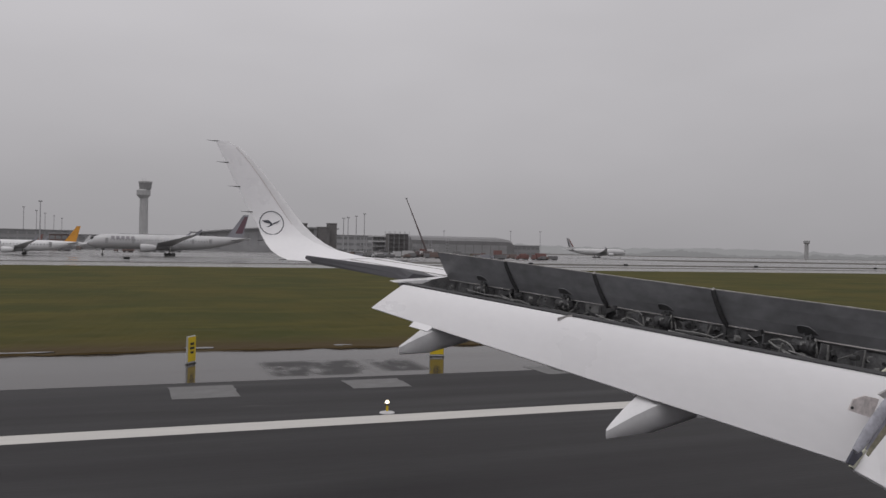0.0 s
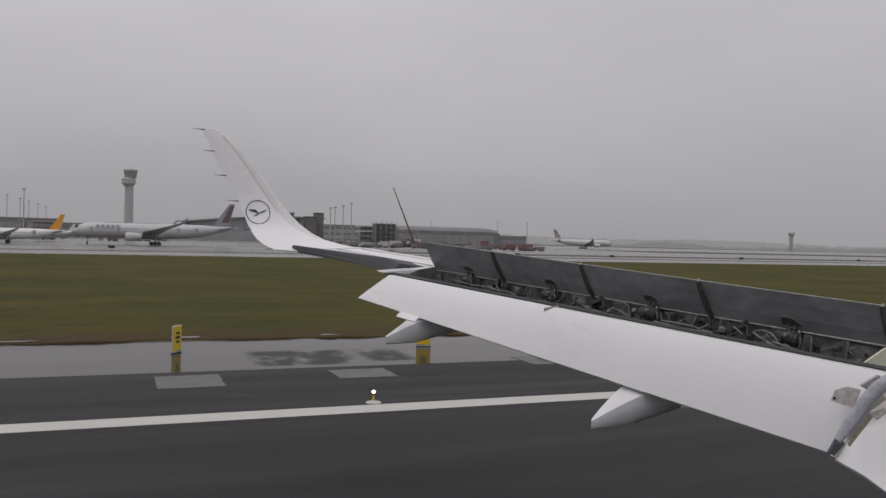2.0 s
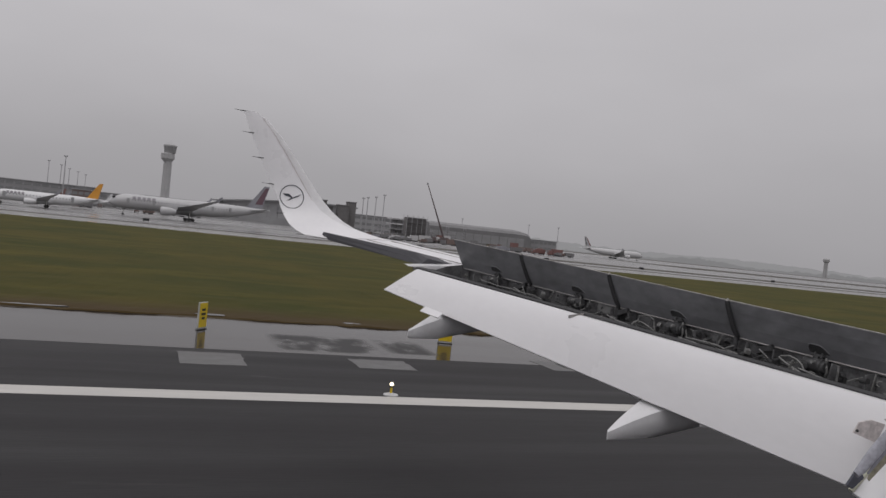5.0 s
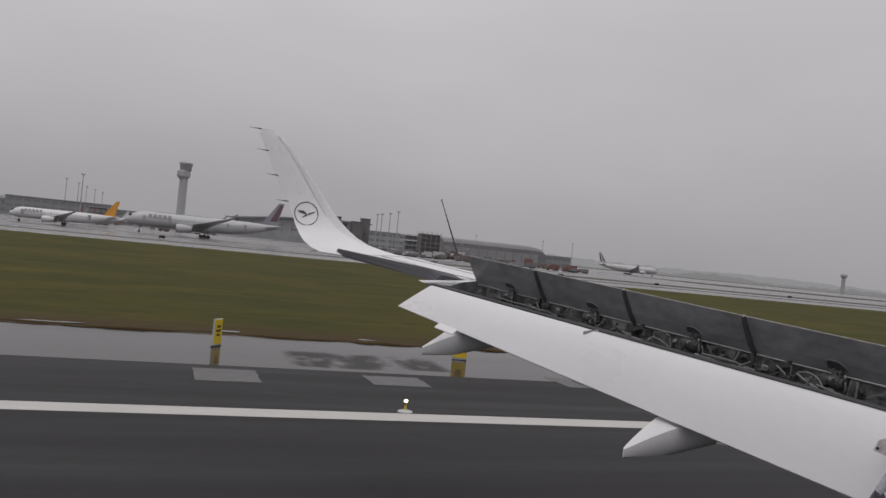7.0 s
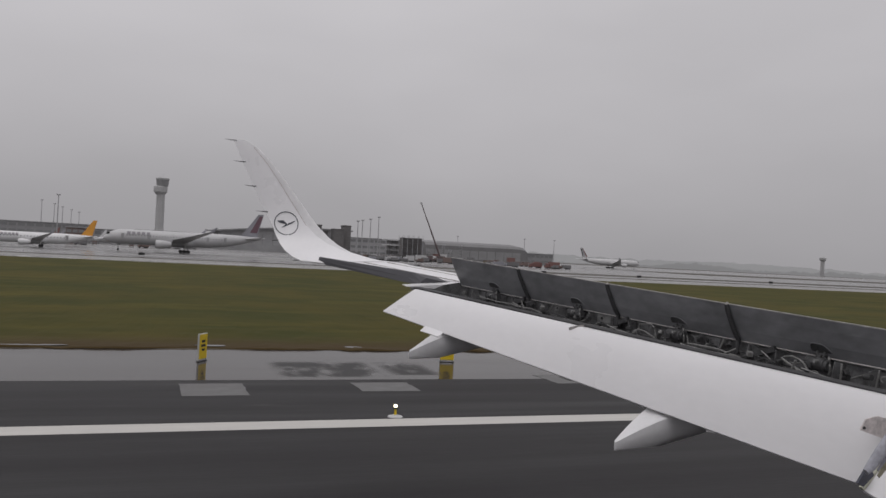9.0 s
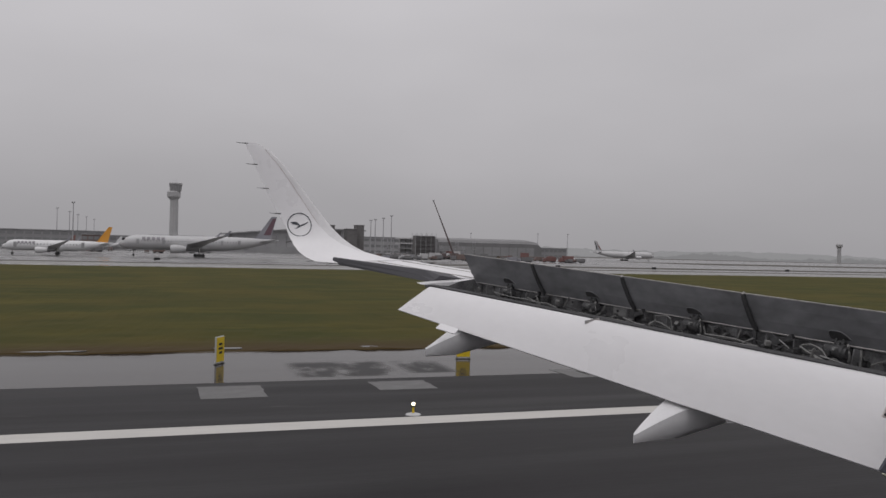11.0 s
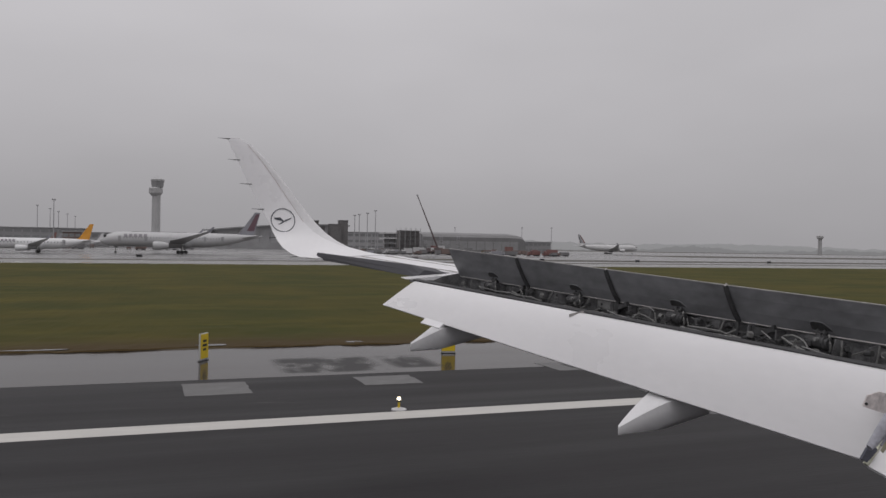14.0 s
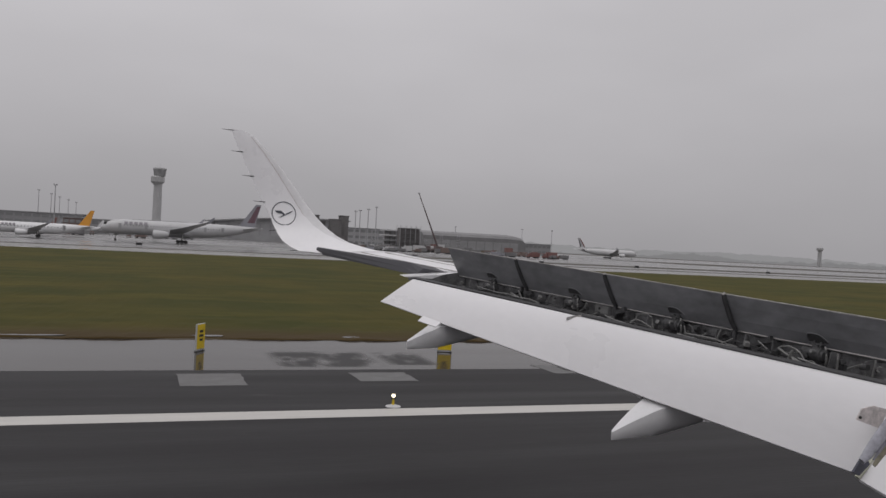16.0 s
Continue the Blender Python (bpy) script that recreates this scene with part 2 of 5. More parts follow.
def grass_mat():
    """Autumn grass: long olive and straw drifts, darker tufts, and a browned verge where it meets the pavement."""
    m = bpy.data.materials.new("autumn_grass")
    m.use_nodes = True
    n, l = m.node_tree.nodes, m.node_tree.links
    b = n["Principled BSDF"]
    geo = n.new("ShaderNodeNewGeometry")

    def drift(sx, sy, scale, detail, lo, hi, seed):
        mp = n.new("ShaderNodeMapping")
        mp.inputs["Scale"].default_value, mp.inputs["Location"].default_value = (sx, sy, 1), (seed, seed * 0.7, 0)
        nz = n.new("ShaderNodeTexNoise")
        nz.inputs["Scale"].default_value, nz.inputs["Detail"].default_value, nz.inputs["Roughness"].default_value = scale, detail, 0.6
        rg = n.new("ShaderNodeMapRange")
        rg.inputs["From Min"].default_value, rg.inputs["From Max"].default_value = lo, hi
        l.new(geo.outputs["Position"], mp.inputs["Vector"])
        l.new(mp.outputs["Vector"], nz.inputs["Vector"])
        l.new(nz.outputs["Fac"], rg.inputs["Value"])
        return rg.outputs["Result"], nz

    def blend(fac, c0, c1):
        mx = n.new("ShaderNodeMix")
        mx.data_type = "RGBA"
        l.new(fac, mx.inputs["Factor"])
        for k, c in ((6, c0), (7, c1)):
            if isinstance(c, tuple):
                mx.inputs[k].default_value = (*c, 1)
            else:
                l.new(c, mx.inputs[k])
        return mx.outputs[2]

    wide, _ = drift(0.6, 0.6, 0.11, 5, 0.4, 0.6, 3.0)
    base = blend(wide, (0.042, 0.0442, 0.006), (0.067, 0.0565, 0.0086))
    straw, _ = drift(0.3, 0.6, 0.3, 5, 0.52, 0.72, 11.0)
    base = blend(straw, base, (0.084, 0.073, 0.012))
    tuft, fine = drift(0.35, 0.55, 0.55, 6, 0.54, 0.72, 23.0)
    base = blend(tuft, base, (0.041, 0.0405, 0.0062))
    # browned verge, from the pavement inwards, with a wandering limit
    _, edge_noise = drift(0.12, 0.3, 1.0, 4, 0.3, 0.7, 31.0)
    sep = n.new("ShaderNodeSeparateXYZ")
    l.new(geo.outputs["Position"], sep.inputs[0])
    wob = n.new("ShaderNodeMath")
    wob.operation = "MULTIPLY_ADD"
    wob.inputs[1].default_value = 5.0
    l.new(edge_noise.outputs["Fac"], wob.inputs[0])
    l.new(sep.outputs["Y"], wob.inputs[2])
    rg = n.new("ShaderNodeMapRange")
    rg.inputs["From Min"].default_value, rg.inputs["From Max"].default_value = 43.5, 39.0
    l.new(wob.outputs[0], rg.inputs["Value"])
    base = blend(rg.outputs["Result"], base, (0.06, 0.041, 0.017))
    l.new(base, b.inputs["Base Color"])
    b.inputs["Roughness"].default_value = 0.9
    b.inputs["Specular IOR Level"].default_value = 0.15
    bp = n.new("ShaderNodeBump")
    bp.inputs["Strength"].default_value, bp.inputs["Distance"].default_value = 0.3, 0.05
    l.new(fine.outputs["Fac"], bp.inputs["Height"])
    l.new(bp.outputs["Normal"], b.inputs["Normal"])
    return m


M_GRASS = grass_mat()
M_TRACK = mat("pale_wet_mud", (0.14, 0.122, 0.1), 0.35, var=0.25, scale=1.2, fine=8, rough_var=0.15)
M_PUDDLE = mat("rain_puddle", (0.05, 0.045, 0.038), 0.08, var=0.2, scale=1.0, fine=6, rough_var=0.05, spec=0.15)
# Flat greys with a faint emission, painting the haze over distant woods.
M_NEARWOOD = glow("wood_edge_haze_glow", (0.2, 0.2, 0.204), 0.62)
M_FARHAZE = glow("far_woods_haze_glow", (0.235, 0.235, 0.24), 0.7)


def stain(m, x0, x1, y0, y1, dark):
    """A soft streaky dry stain on a ground material, between those lines of the plan."""
    n, l = m.node_tree.nodes, m.node_tree.links
    b = n["Principled BSDF"]
    geo = n.new("ShaderNodeNewGeometry")
    sep = n.new("ShaderNodeSeparateXYZ")
    l.new(geo.outputs["Position"], sep.inputs[0])
    last = None
    for axis, lo, hi in (("X", x0 - 0.3, x0 + 0.3), ("X", x1 + 0.3, x1 - 0.3), ("Y", y0 - 0.1, y0 + 0.3), ("Y", y1 + 0.5, y1 - 0.3)):
        r = n.new("ShaderNodeMapRange")
        r.inputs["From Min"].default_value, r.inputs["From Max"].default_value = lo, hi
        l.new(sep.outputs[axis], r.inputs["Value"])
        if last is None:
            last = r.outputs["Result"]
        else:
            q = n.new("ShaderNodeMath")
            q.operation = "MULTIPLY"
            l.new(last, q.inputs[0])
            l.new(r.outputs["Result"], q.inputs[1])
            last = q.outputs[0]
    mp = n.new("ShaderNodeMapping")
    mp.inputs["Scale"].default_value = (0.8, 0.45, 1)
    nz = n.new("ShaderNodeTexNoise")
    nz.inputs["Scale"].default_value, nz.inputs["Detail"].default_value = 1.3, 6.0
    l.new(geo.outputs["Position"], mp.inputs["Vector"])
    l.new(mp.outputs["Vector"], nz.inputs["Vector"])
    r = n.new("ShaderNodeMapRange")
    r.inputs["From Min"].default_value, r.inputs["From Max"].default_value = 0.32, 0.52
    l.new(nz.outputs["Fac"], r.inputs["Value"])
    q = n.new("ShaderNodeMath")
    q.operation = "MULTIPLY"
    l.new(last, q.inputs[0])
    l.new(r.outputs["Result"], q.inputs[1])
    for socket, value in (("Base Color", (*dark, 1)), ("Roughness", 0.5)):
        src = b.inputs[socket].links[0].from_socket
        mx = n.new("ShaderNodeMix")
        k = 0
        if socket == "Base Color":
            mx.data_type = "RGBA"
            k = 4
        l.new(q.outputs[0], mx.inputs["Factor"])
        l.new(src, mx.inputs[2 + k])
        mx.inputs[3 + k].default_value = value
        l.new(mx.outputs[2 if k else 0], b.inputs[socket])


stain(M_SHOULDER, 4.6, 8.2, 28.1, 31.8, (0.036, 0.035, 0.035))
stain(M_SHOULDER, 8.7, 10.4, 28.5, 31.6, (0.036, 0.035, 0.035))


# ---- small builders ----
def part(name, bm, material, parent=None, label="", smooth=False, mats=()):
    me = bpy.data.meshes.new(name)
    bmesh.ops.recalc_face_normals(bm, faces=bm.faces)
    bm.to_mesh(me)
    bm.free()
    me.materials.append(material)
    for m in mats:
        me.materials.append(m)
    if smooth:
        for p in me.polygons:
            p.use_smooth = True
        me.set_sharp_from_angle(angle=radians(40))
    ob = new(name, me)
    if parent is not None:
        ob.parent = parent
    if label:
        tagged(ob, label)
    return ob


def thing(name, at, label, category, group="", turn=0.0):
    ob = new(name)
    ob.matrix_world = pose(*at, 0, 0, turn)
    ob.empty_display_size = 0.3
    return tagged(ob, label, category, group)


def box(bm, c, s, rot=None, bevel=0.0, mi=0):
    m = Matrix.Translation(c) @ (rot or Matrix.Identity(4)) @ Matrix.Diagonal((*s, 1))
    r = bmesh.ops.create_cube(bm, size=1.0, matrix=m)
    if bevel:
        es = list({e for v in r["verts"] for e in v.link_edges})
        bmesh.ops.bevel(bm, geom=es, offset=bevel, segments=2, affect="EDGES", profile=0.7)
    return bm


def newbox(c, s, rot=None, bevel=0.0):
    return box(bmesh.new(), c, s, rot, bevel)


def rod(bm, a, b, r0, r1=None, seg=8):
    a, b = Vector(a), Vector(b)
    r1 = r0 if r1 is None else r1
    q = (b - a).to_track_quat("Z", "Y").to_matrix().to_4x4()
    m = Matrix.Translation((a + b) / 2) @ q
    bmesh.ops.create_cone(bm, cap_ends=True, segments=seg, radius1=r0, radius2=r1, depth=(b - a).length, matrix=m)
    return bm


def pipe(bm, pts, r, seg=6):
    """One bent tube through the points."""
    pts = [Vector(p) for p in pts]
    rings = []
    for i, p in enumerate(pts):
        d = (pts[min(i + 1, len(pts) - 1)] - pts[max(i - 1, 0)]).normalized()
        u = d.cross(Vector((0.13, 0.21, 1.0))).normalized()
        v = d.cross(u)
        rings.append([p + r * (math.cos(2 * math.pi * k / seg) * u + math.sin(2 * math.pi * k / seg) * v) for k in range(seg)])
    return loft(bm, rings)


def loft(bm, rings, closed=True, caps=True):
    vs = [[bm.verts.new(p) for p in ring] for ring in rings]
    n = len(rings[0])
    for r0, r1 in zip(vs[:-1], vs[1:]):
        for i in range(n if closed else n - 1):
            j = (i + 1) % n
            bm.faces.new((r0[i], r0[j], r1[j], r1[i]))
    if caps and closed:
        bm.faces.new(vs[0][::-1])
        bm.faces.new(vs[-1])
    return bm


def sheet(bm, x0, x1, y0, y1, z, nx=1, ny=1):
    vs = [[bm.verts.new((x0 + (x1 - x0) * i / nx, y0 + (y1 - y0) * j / ny, z)) for i in range(nx + 1)] for j in range(ny + 1)]
    for j in range(ny):
        for i in range(nx):
            bm.faces.new((vs[j][i], vs[j][i + 1], vs[j + 1][i + 1], vs[j + 1][i]))
    return bm


def slab(x0, x1, y0, y1, z0, z1):
    return newbox(((x0 + x1) / 2, (y0 + y1) / 2, (z0 + z1) / 2), (x1 - x0, y1 - y0, z1 - z0))


# ---- ground ----
tagged(part("ground", sheet(bmesh.new(), -4500, 4500, -2500, 4600, -0.12, 12, 12), M_STRIP), "damp open airfield ground reaching the hazy horizon", "ground", kind="structure")
tagged(part("runway", slab(-1500, 1500, -24.5, 27.6, -0.3, 0.0), M_RUNWAY), "dark wet asphalt runway with faint lengthwise streaks", "runway", kind="structure")


def ragged(name, x0, x1, y0, y1, z, step, amp, material, seed, far_amp=0.0, ny=6, relief=0.0):
    """A ground sheet whose near edge wanders."""
    bm = bmesh.new()
    xs = [x0]
    while xs[-1] < x1:
        xs.append(xs[-1] + (step if -40 < xs[-1] < 160 else step * 12))
    rows = []
    for j in range(ny + 1):
        row = []
        for x in xs:
            w = amp * (noise.noise((x * 0.25, seed, 0)) + 0.5 * noise.noise((x * 1.1, seed, 3)))
            wf = far_amp * noise.noise((x * 0.01, seed, 7))
            f = (j / ny) ** 2
            yy = (y0 + w) * (1 - f) + (y1 + wf) * f
            zz = z + (relief * (noise.noise((x * 0.5, yy * 0.8, 2)) + 0.6 * noise.noise((x * 2.1, yy * 3.0, 9))) if j else -0.05)
            row.append(bm.verts.new((x, yy, zz)))
        rows.append(row)
    for j in range(ny):
        for i in range(len(xs) - 1):
            bm.faces.new((rows[j][i], rows[j][i + 1], rows[j + 1][i + 1], rows[j + 1][i]))
    return part(name, bm, material)


tagged(part("shoulder", slab(-1500, 1500, 27.6, 36.6, -0.3, -0.004), M_SHOULDER), "paved runway shoulder shining under standing water", "pavement", kind="structure")
tagged(ragged("mud", -1500, 1500, 35.1, 38.6, 0.012, 0.35, 0.35, M_MUD, 2.0, ny=2), "wet brown mud along the edge of the grass", "mud", kind="structure")
tagged(ragged("grass_field", -1500, 1500, 35.7, 178.5, 0.06, 0.3, 0.6, M_GRASS, 5.0, far_amp=3.0, ny=44, relief=0.045), "flat yellowish green autumn grass beside the runway", "grass", kind="structure")
tagged(part("taxiway", slab(-1500, 1500, 178.0, 216.0, -0.3, 0.0), M_TAXI), "wet grey taxiway beyond the grass", "taxiway", kind="structure")
tagged(part("verge", slab(-1500, 1500, 216.0, 226.0, -0.3, 0.02), M_STRIP), "narrow dark verge between taxiway and apron", "verge", kind="structure")
tagged(part("apron", slab(-1500, 1500, 226.0, 1300.0, -0.3, 0.01), M_APRON), "wide wet concrete apron mirroring the sky", "apron", kind="structure")
for x0, x1, y0, y1 in [(60, 1500, 252, 284), (330, 1500, 440, 560)]:
    tagged(part("verge", slab(x0, x1, y0, y1, -0.3, 0.03), M_STRIP), "narrow soaked grass island between paved lanes", "verge", kind="structure")
tagged(part("edge_line", slab(-1500, 1500, 20.12, 21.02, -0.05, 0.004), M_PAINT), "continuous white painted runway edge line", "line", kind="structure")


def cover(x0, x1, y0, y1, lid=False):
    """A flush concrete cover with broken edges; one has a dark framed lid."""
    bm = bmesh.new()
    pts = []
    for (xa, ya), (xb, yb) in zip(((x0, y0), (x1, y0), (x1, y1), (x0, y1)), ((x1, y0), (x1, y1), (x0, y1), (x0, y0))):
        for k in range(8):
            x, y = xa + (xb - xa) * k / 8, ya + (yb - ya) * k / 8
            pts.append((x + 0.07 * noise.noise((x * 3, y * 3, 1)), y + 0.07 * noise.noise((x * 3, y * 3, 5))))
    loft(bm, [[(x, y, z) for x, y in pts] for z in (-0.05, 0.004)])
    ob = tagged(part("drain_cover", bm, M_COVER), "pale flush concrete cover with a dark framed lid" if lid else "pale flush concrete cover in the asphalt", "cover", kind="structure")
    if lid:
        cx, cy = (x0 + x1) / 2 + 0.2, (y0 + y1) / 2
        for dx, dy, sx, sy in ((0, -0.42, 0.95, 0.1), (0, 0.42, 0.95, 0.1), (-0.43, 0, 0.1, 0.74), (0.43, 0, 0.1, 0.74)):
            part("lid_frame", newbox((cx + dx, cy + dy, 0.003), (sx, sy, 0.014)), M_BLACK, ob)
        part("lid", newbox((cx, cy, 0.002), (0.74, 0.72, 0.012)), M_DARKCONC, ob)


cover(1.07, 3.02, 24.75, 26.9)
cover(6.6, 8.56, 25.25, 26.95)
cover(14.2, 16.4, 26.5, 28.5, True)


# churned mud with looping tyre tracks beside the paving, further along the runway
tagged(ragged("mud", 75, 215, 30.6, 40.5, 0.085, 0.5, 0.5, M_MUD, 12.0, ny=10, relief=0.03), "churned brown mud beside the paving", "mud", kind="structure")
random.seed(63)
for k in range(22):
    x, y = random.uniform(80, 190), random.uniform(33, 39)
    bend, ln = random.uniform(-0.05, 0.05), random.uniform(6, 20)
    a = random.choice([0, 0, 0, 0.25, -0.2, 1.1])
    rings = []
    for q in range(15):
        w = 0.16 + 0.05 * noise.noise((q * 0.6, k, 0))
        dx, dy = math.cos(a), math.sin(a)
        rings.append([(x - dy * w, y + dx * w, 0.06), (x - dy * w * 0.8, y + dx * w * 0.8, 0.15), (x + dy * w * 0.8, y - dx * w * 0.8, 0.15), (x + dy * w, y - dx * w, 0.06)])
        x, y, a = x + dx * ln / 14, min(40, max(32, y + dy * ln / 14)), a + bend
    tagged(part("tyre_track", loft(bmesh.new(), rings), M_TRACK), "pale wet tyre track pressed into the mud", "tyre track", "tyre tracks in the mud", "structure")
# shallow puddles caught along the ragged edge of the grass
random.seed(57)
for k in range(17):
    x, y = -24 + k * 6.5 + random.uniform(-1.6, 1.6), random.uniform(35.9, 36.7)
    ln, wd = random.uniform(0.3, 1.1), random.uniform(0.1, 0.28)
    ring = []
    for q in range(20):
        a = 2 * math.pi * q / 20
        r = 1 + 0.35 * noise.noise((math.cos(a) * 1.5 + k, math.sin(a) * 1.5, 4))
        ring.append((x + ln * r * math.cos(a), y + wd * r * math.sin(a)))
    tagged(part("puddle", loft(bmesh.new(), [[(px, py, z) for px, py in ring] for z in (0.03, 0.072)]), M_PUDDLE), "shallow rain puddle at the edge of the grass", "puddle", "puddles along the grass", "structure")

# ---- the aircraft the camera rides in: wing, flap, spoilers, sharklet ----
plane = thing("airliner", (0, -1.9, 0), "white narrow-body airliner with raised wing spoilers and lowered flap", "aircraft")
INV = plane.matrix_world.inverted()


def own(name, bm, material, parent=None, label="", smooth=False, mats=()):
    """A part of the own aircraft, given in world metres."""
    ob = part(name, bm, material, None, label, smooth, mats)
    ob.parent = parent or plane
    if parent is None:
        ob.matrix_parent_inverse = INV
    return ob


def lerp(a, b, t):
    return a + (b - a) * t


def naca(u, t):
    return 5 * t * (0.2969 * math.sqrt(max(u, 0)) - 0.126 * u - 0.3516 * u * u + 0.2843 * u ** 3 - 0.1036 * u ** 4)


def foil(y, xle, zle, xte, zte, t, u_end=1.0, n=12, up_f=1.1):
    """Closed wing section at a station: upper side from the rear to the nose, then the lower side back."""
    c = xle - xte
    us = [u_end * (0.5 - 0.5 * math.cos(math.pi * i / n)) for i in range(n + 1)]
    up = [(xle - u * c, y, lerp(zle, zte, u) + naca(u, t) * c * up_f) for u in us]
    lo = [(xle - u * c, y, lerp(zle, zte, u) - naca(u, t) * c * 0.75) for u in us]
    return up[::-1] + lo[1:]


def hinge(y):
    """The spoiler hinge line: x and z on the upper skin."""
    f = (11.42 - y) / 6.42
    return lerp(4.46, 5.95, f), lerp(4.045, 3.70, f)


def box_section(y, xle, xte, t):
    """A section that ends at the hinge line, its upper skin meeting it."""
    xh, zh = hinge(y)
    c = xle - xte
    u = (xle - xh) / c
    z = zh - naca(u, t) * c * 0.7
    return foil(y, xle, z - 0.08, xte, z, t, u, up_f=0.7)


# wing box from the fuselage to the end of the spoilers, then the full-chord outer wing
bm = bmesh.new()
loft(bm, [box_section(y, xle, xte, t) for y, xle, xte, t in
          [(-0.2, 11.3, 5.0, 0.145), (2.3, 10.2, 4.95, 0.135), (4.9, 9.0, 4.9, 0.12), (7.1, 7.95, 4.5, 0.115), (9.3, 6.9, 4.05, 0.11), (11.42, 5.9, 3.55, 0.11)]])
own("wing_box", bm, M_WING, smooth=False)
bm = bmesh.new()
loft(bm, [foil(11.42, 5.9, 3.96, 3.56, 3.97, 0.1, up_f=0.8), foil(11.72, 5.75, 3.98, 3.58, 3.985, 0.1, up_f=0.8)])
own("wing_outer_rib", bm, M_WING)
bm = bmesh.new()
AIL = lambda y: lerp(4.35, 3.35, (y - 11.72) / 2.48)
sec = []
for y, xle, zle, xte, zte in [(11.72, 5.75, 3.98, 3.5, 4.0), (12.6, 5.33, 4.05, 3.28, 4.07), (13.5, 4.9, 4.13, 3.06, 4.15), (14.2, 4.55, 4.2, 2.88, 4.2)]:
    sec.append(foil(y, xle, zle, xte, zte, 0.1, (xle - AIL(y)) / (xle - xte), up_f=0.85))
loft(bm, sec)
own("outer_wing", bm, M_WING)
# aileron, deflected upwards, underside towards the cabin, its shade put into the colour
bm = bmesh.new()
ring = []
for y, xt, zt, xl, zl in [(11.73, 3.95, 4.085, 3.83, 3.99), (12.0, 3.805, 4.163, 3.71, 4.01), (14.15, 2.93, 4.294, 2.912, 4.18), (14.38, 2.84, 4.308, 2.83, 4.26)]:
    ring.append([(xl, y, zl), (lerp(xl, xt, 0.5) - 0.004, y, lerp(zl, zt, 0.5)), (xt, y, zt), (xt + 0.02, y, zt + 0.008), (xt + 0.4, y, zt - 0.05), (xl + 0.5, y, zl - 0.01)])
loft(bm, ring)
own("aileron", bm, M_AILSHADE, label="aileron raised, underside coloured dark for shade")
# blended sharklet: stations follow its front-view curve
# (y, z, rear edge, front edge, joint of the front strip)
SHARK_ROWS = [(14.2, 4.21, 2.88, 4.50, 4.47), (14.42, 4.235, 2.52, 4.15, 4.11), (14.65, 4.30, 2.40, 3.87, 3.78), (14.83, 4.40, 2.29, 3.54, 3.38), (14.97, 4.52, 2.22, 3.33, 3.10), (15.09, 4.68, 2.15, 3.13, 2.88), (15.18, 4.87, 2.09, 2.95, 2.72),
              (15.24, 5.07, 1.98, 2.79, 2.59), (15.29, 5.3, 1.86, 2.62, 2.44), (15.35, 5.65, 1.69, 2.36, 2.21), (15.41, 5.99, 1.535, 2.09, 1.97), (15.46, 6.28, 1.40, 1.80, 1.72), (15.48, 6.39, 1.36, 1.58, 1.54)]
SHARK = [r[:4] for r in SHARK_ROWS]
rings = []
for i, (y, z, xt, xl, xj) in enumerate(SHARK_ROWS):
    a, b = SHARK[max(i - 1, 0)], SHARK[min(i + 1, len(SHARK) - 1)]
    ty, tz = b[0] - a[0], b[1] - a[1]
    ln = math.hypot(ty, tz)
    ny, nz = -tz / ln, ty / ln
    c = xl - xt
    uj = (xl - xj) / c
    th = lerp(0.1, 0.08, i / 12)
    us = [0, uj * 0.12, uj * 0.4, uj * 0.7, uj] + [lerp(uj, 1.0, 0.5 - 0.5 * math.cos(math.pi * k / 8)) for k in range(1, 9)]
    up = [(xl - u * c, y + ny * naca(u, th) * c, z + nz * naca(u, th) * c) for u in us]
    lo = [(xl - u * c, y - ny * naca(u, th) * c, z - nz * naca(u, th) * c) for u in us]
    rings.append(up[::-1] + lo[1:-1])
bm = loft(bmesh.new(), rings)
bm.faces.ensure_lookup_table()
n_ring = len(rings[0])
for fi, fc in enumerate(bm.faces):
    if fi < n_ring * (len(rings) - 1) and 8 <= fi % n_ring <= 15:
        fc.material_index = 1
shark = own("sharklet", bm, M_WING, label="white upturned wingtip with a round dark emblem", smooth=True, mats=(M_EDGEGREY,))


def on_shark(x, z, lift=0.006):
    """A point on the inner face of the sharklet at that x and height."""
    for (y0, z0, xt0, xl0), (y1, z1, xt1, xl1) in zip(SHARK[:-1], SHARK[1:]):
        if z0 <= z <= z1:
            f = (z - z0) / (z1 - z0)
            xt, xl = lerp(xt0, xt1, f), lerp(xl0, xl1, f)
            u = min(max((xl - x) / (xl - xt), 0.02), 0.98)
            ty, tz = y1 - y0, z1 - z0
            ln = math.hypot(ty, tz)
            d = naca(u, 0.1) * (xl - xt) + lift
            return Vector((x, lerp(y0, y1, f) - tz / ln * d, z + ty / ln * d * 0.0))
    return Vector((x, 15.2, z))


# emblem: a plain ring and a plain winged wedge
bm = bmesh.new()
CX, CZ, CR = 2.347, 4.896, 0.222
N = 48
vo = [bm.verts.new(on_shark(CX + CR * math.cos(2 * math.pi * k / N), CZ + CR * math.sin(2 * math.pi * k / N))) for k in range(N)]
vi = [bm.verts.new(on_shark(CX + (CR - 0.016) * math.cos(2 * math.pi * k / N), CZ + (CR - 0.016) * math.sin(2 * math.pi * k / N))) for k in range(N)]
for k in range(N):
    bm.faces.new((vo[k], vo[(k + 1) % N], vi[(k + 1) % N], vi[k]))
own("emblem_ring", bm, M_NAVY, shark, "thin dark ring")
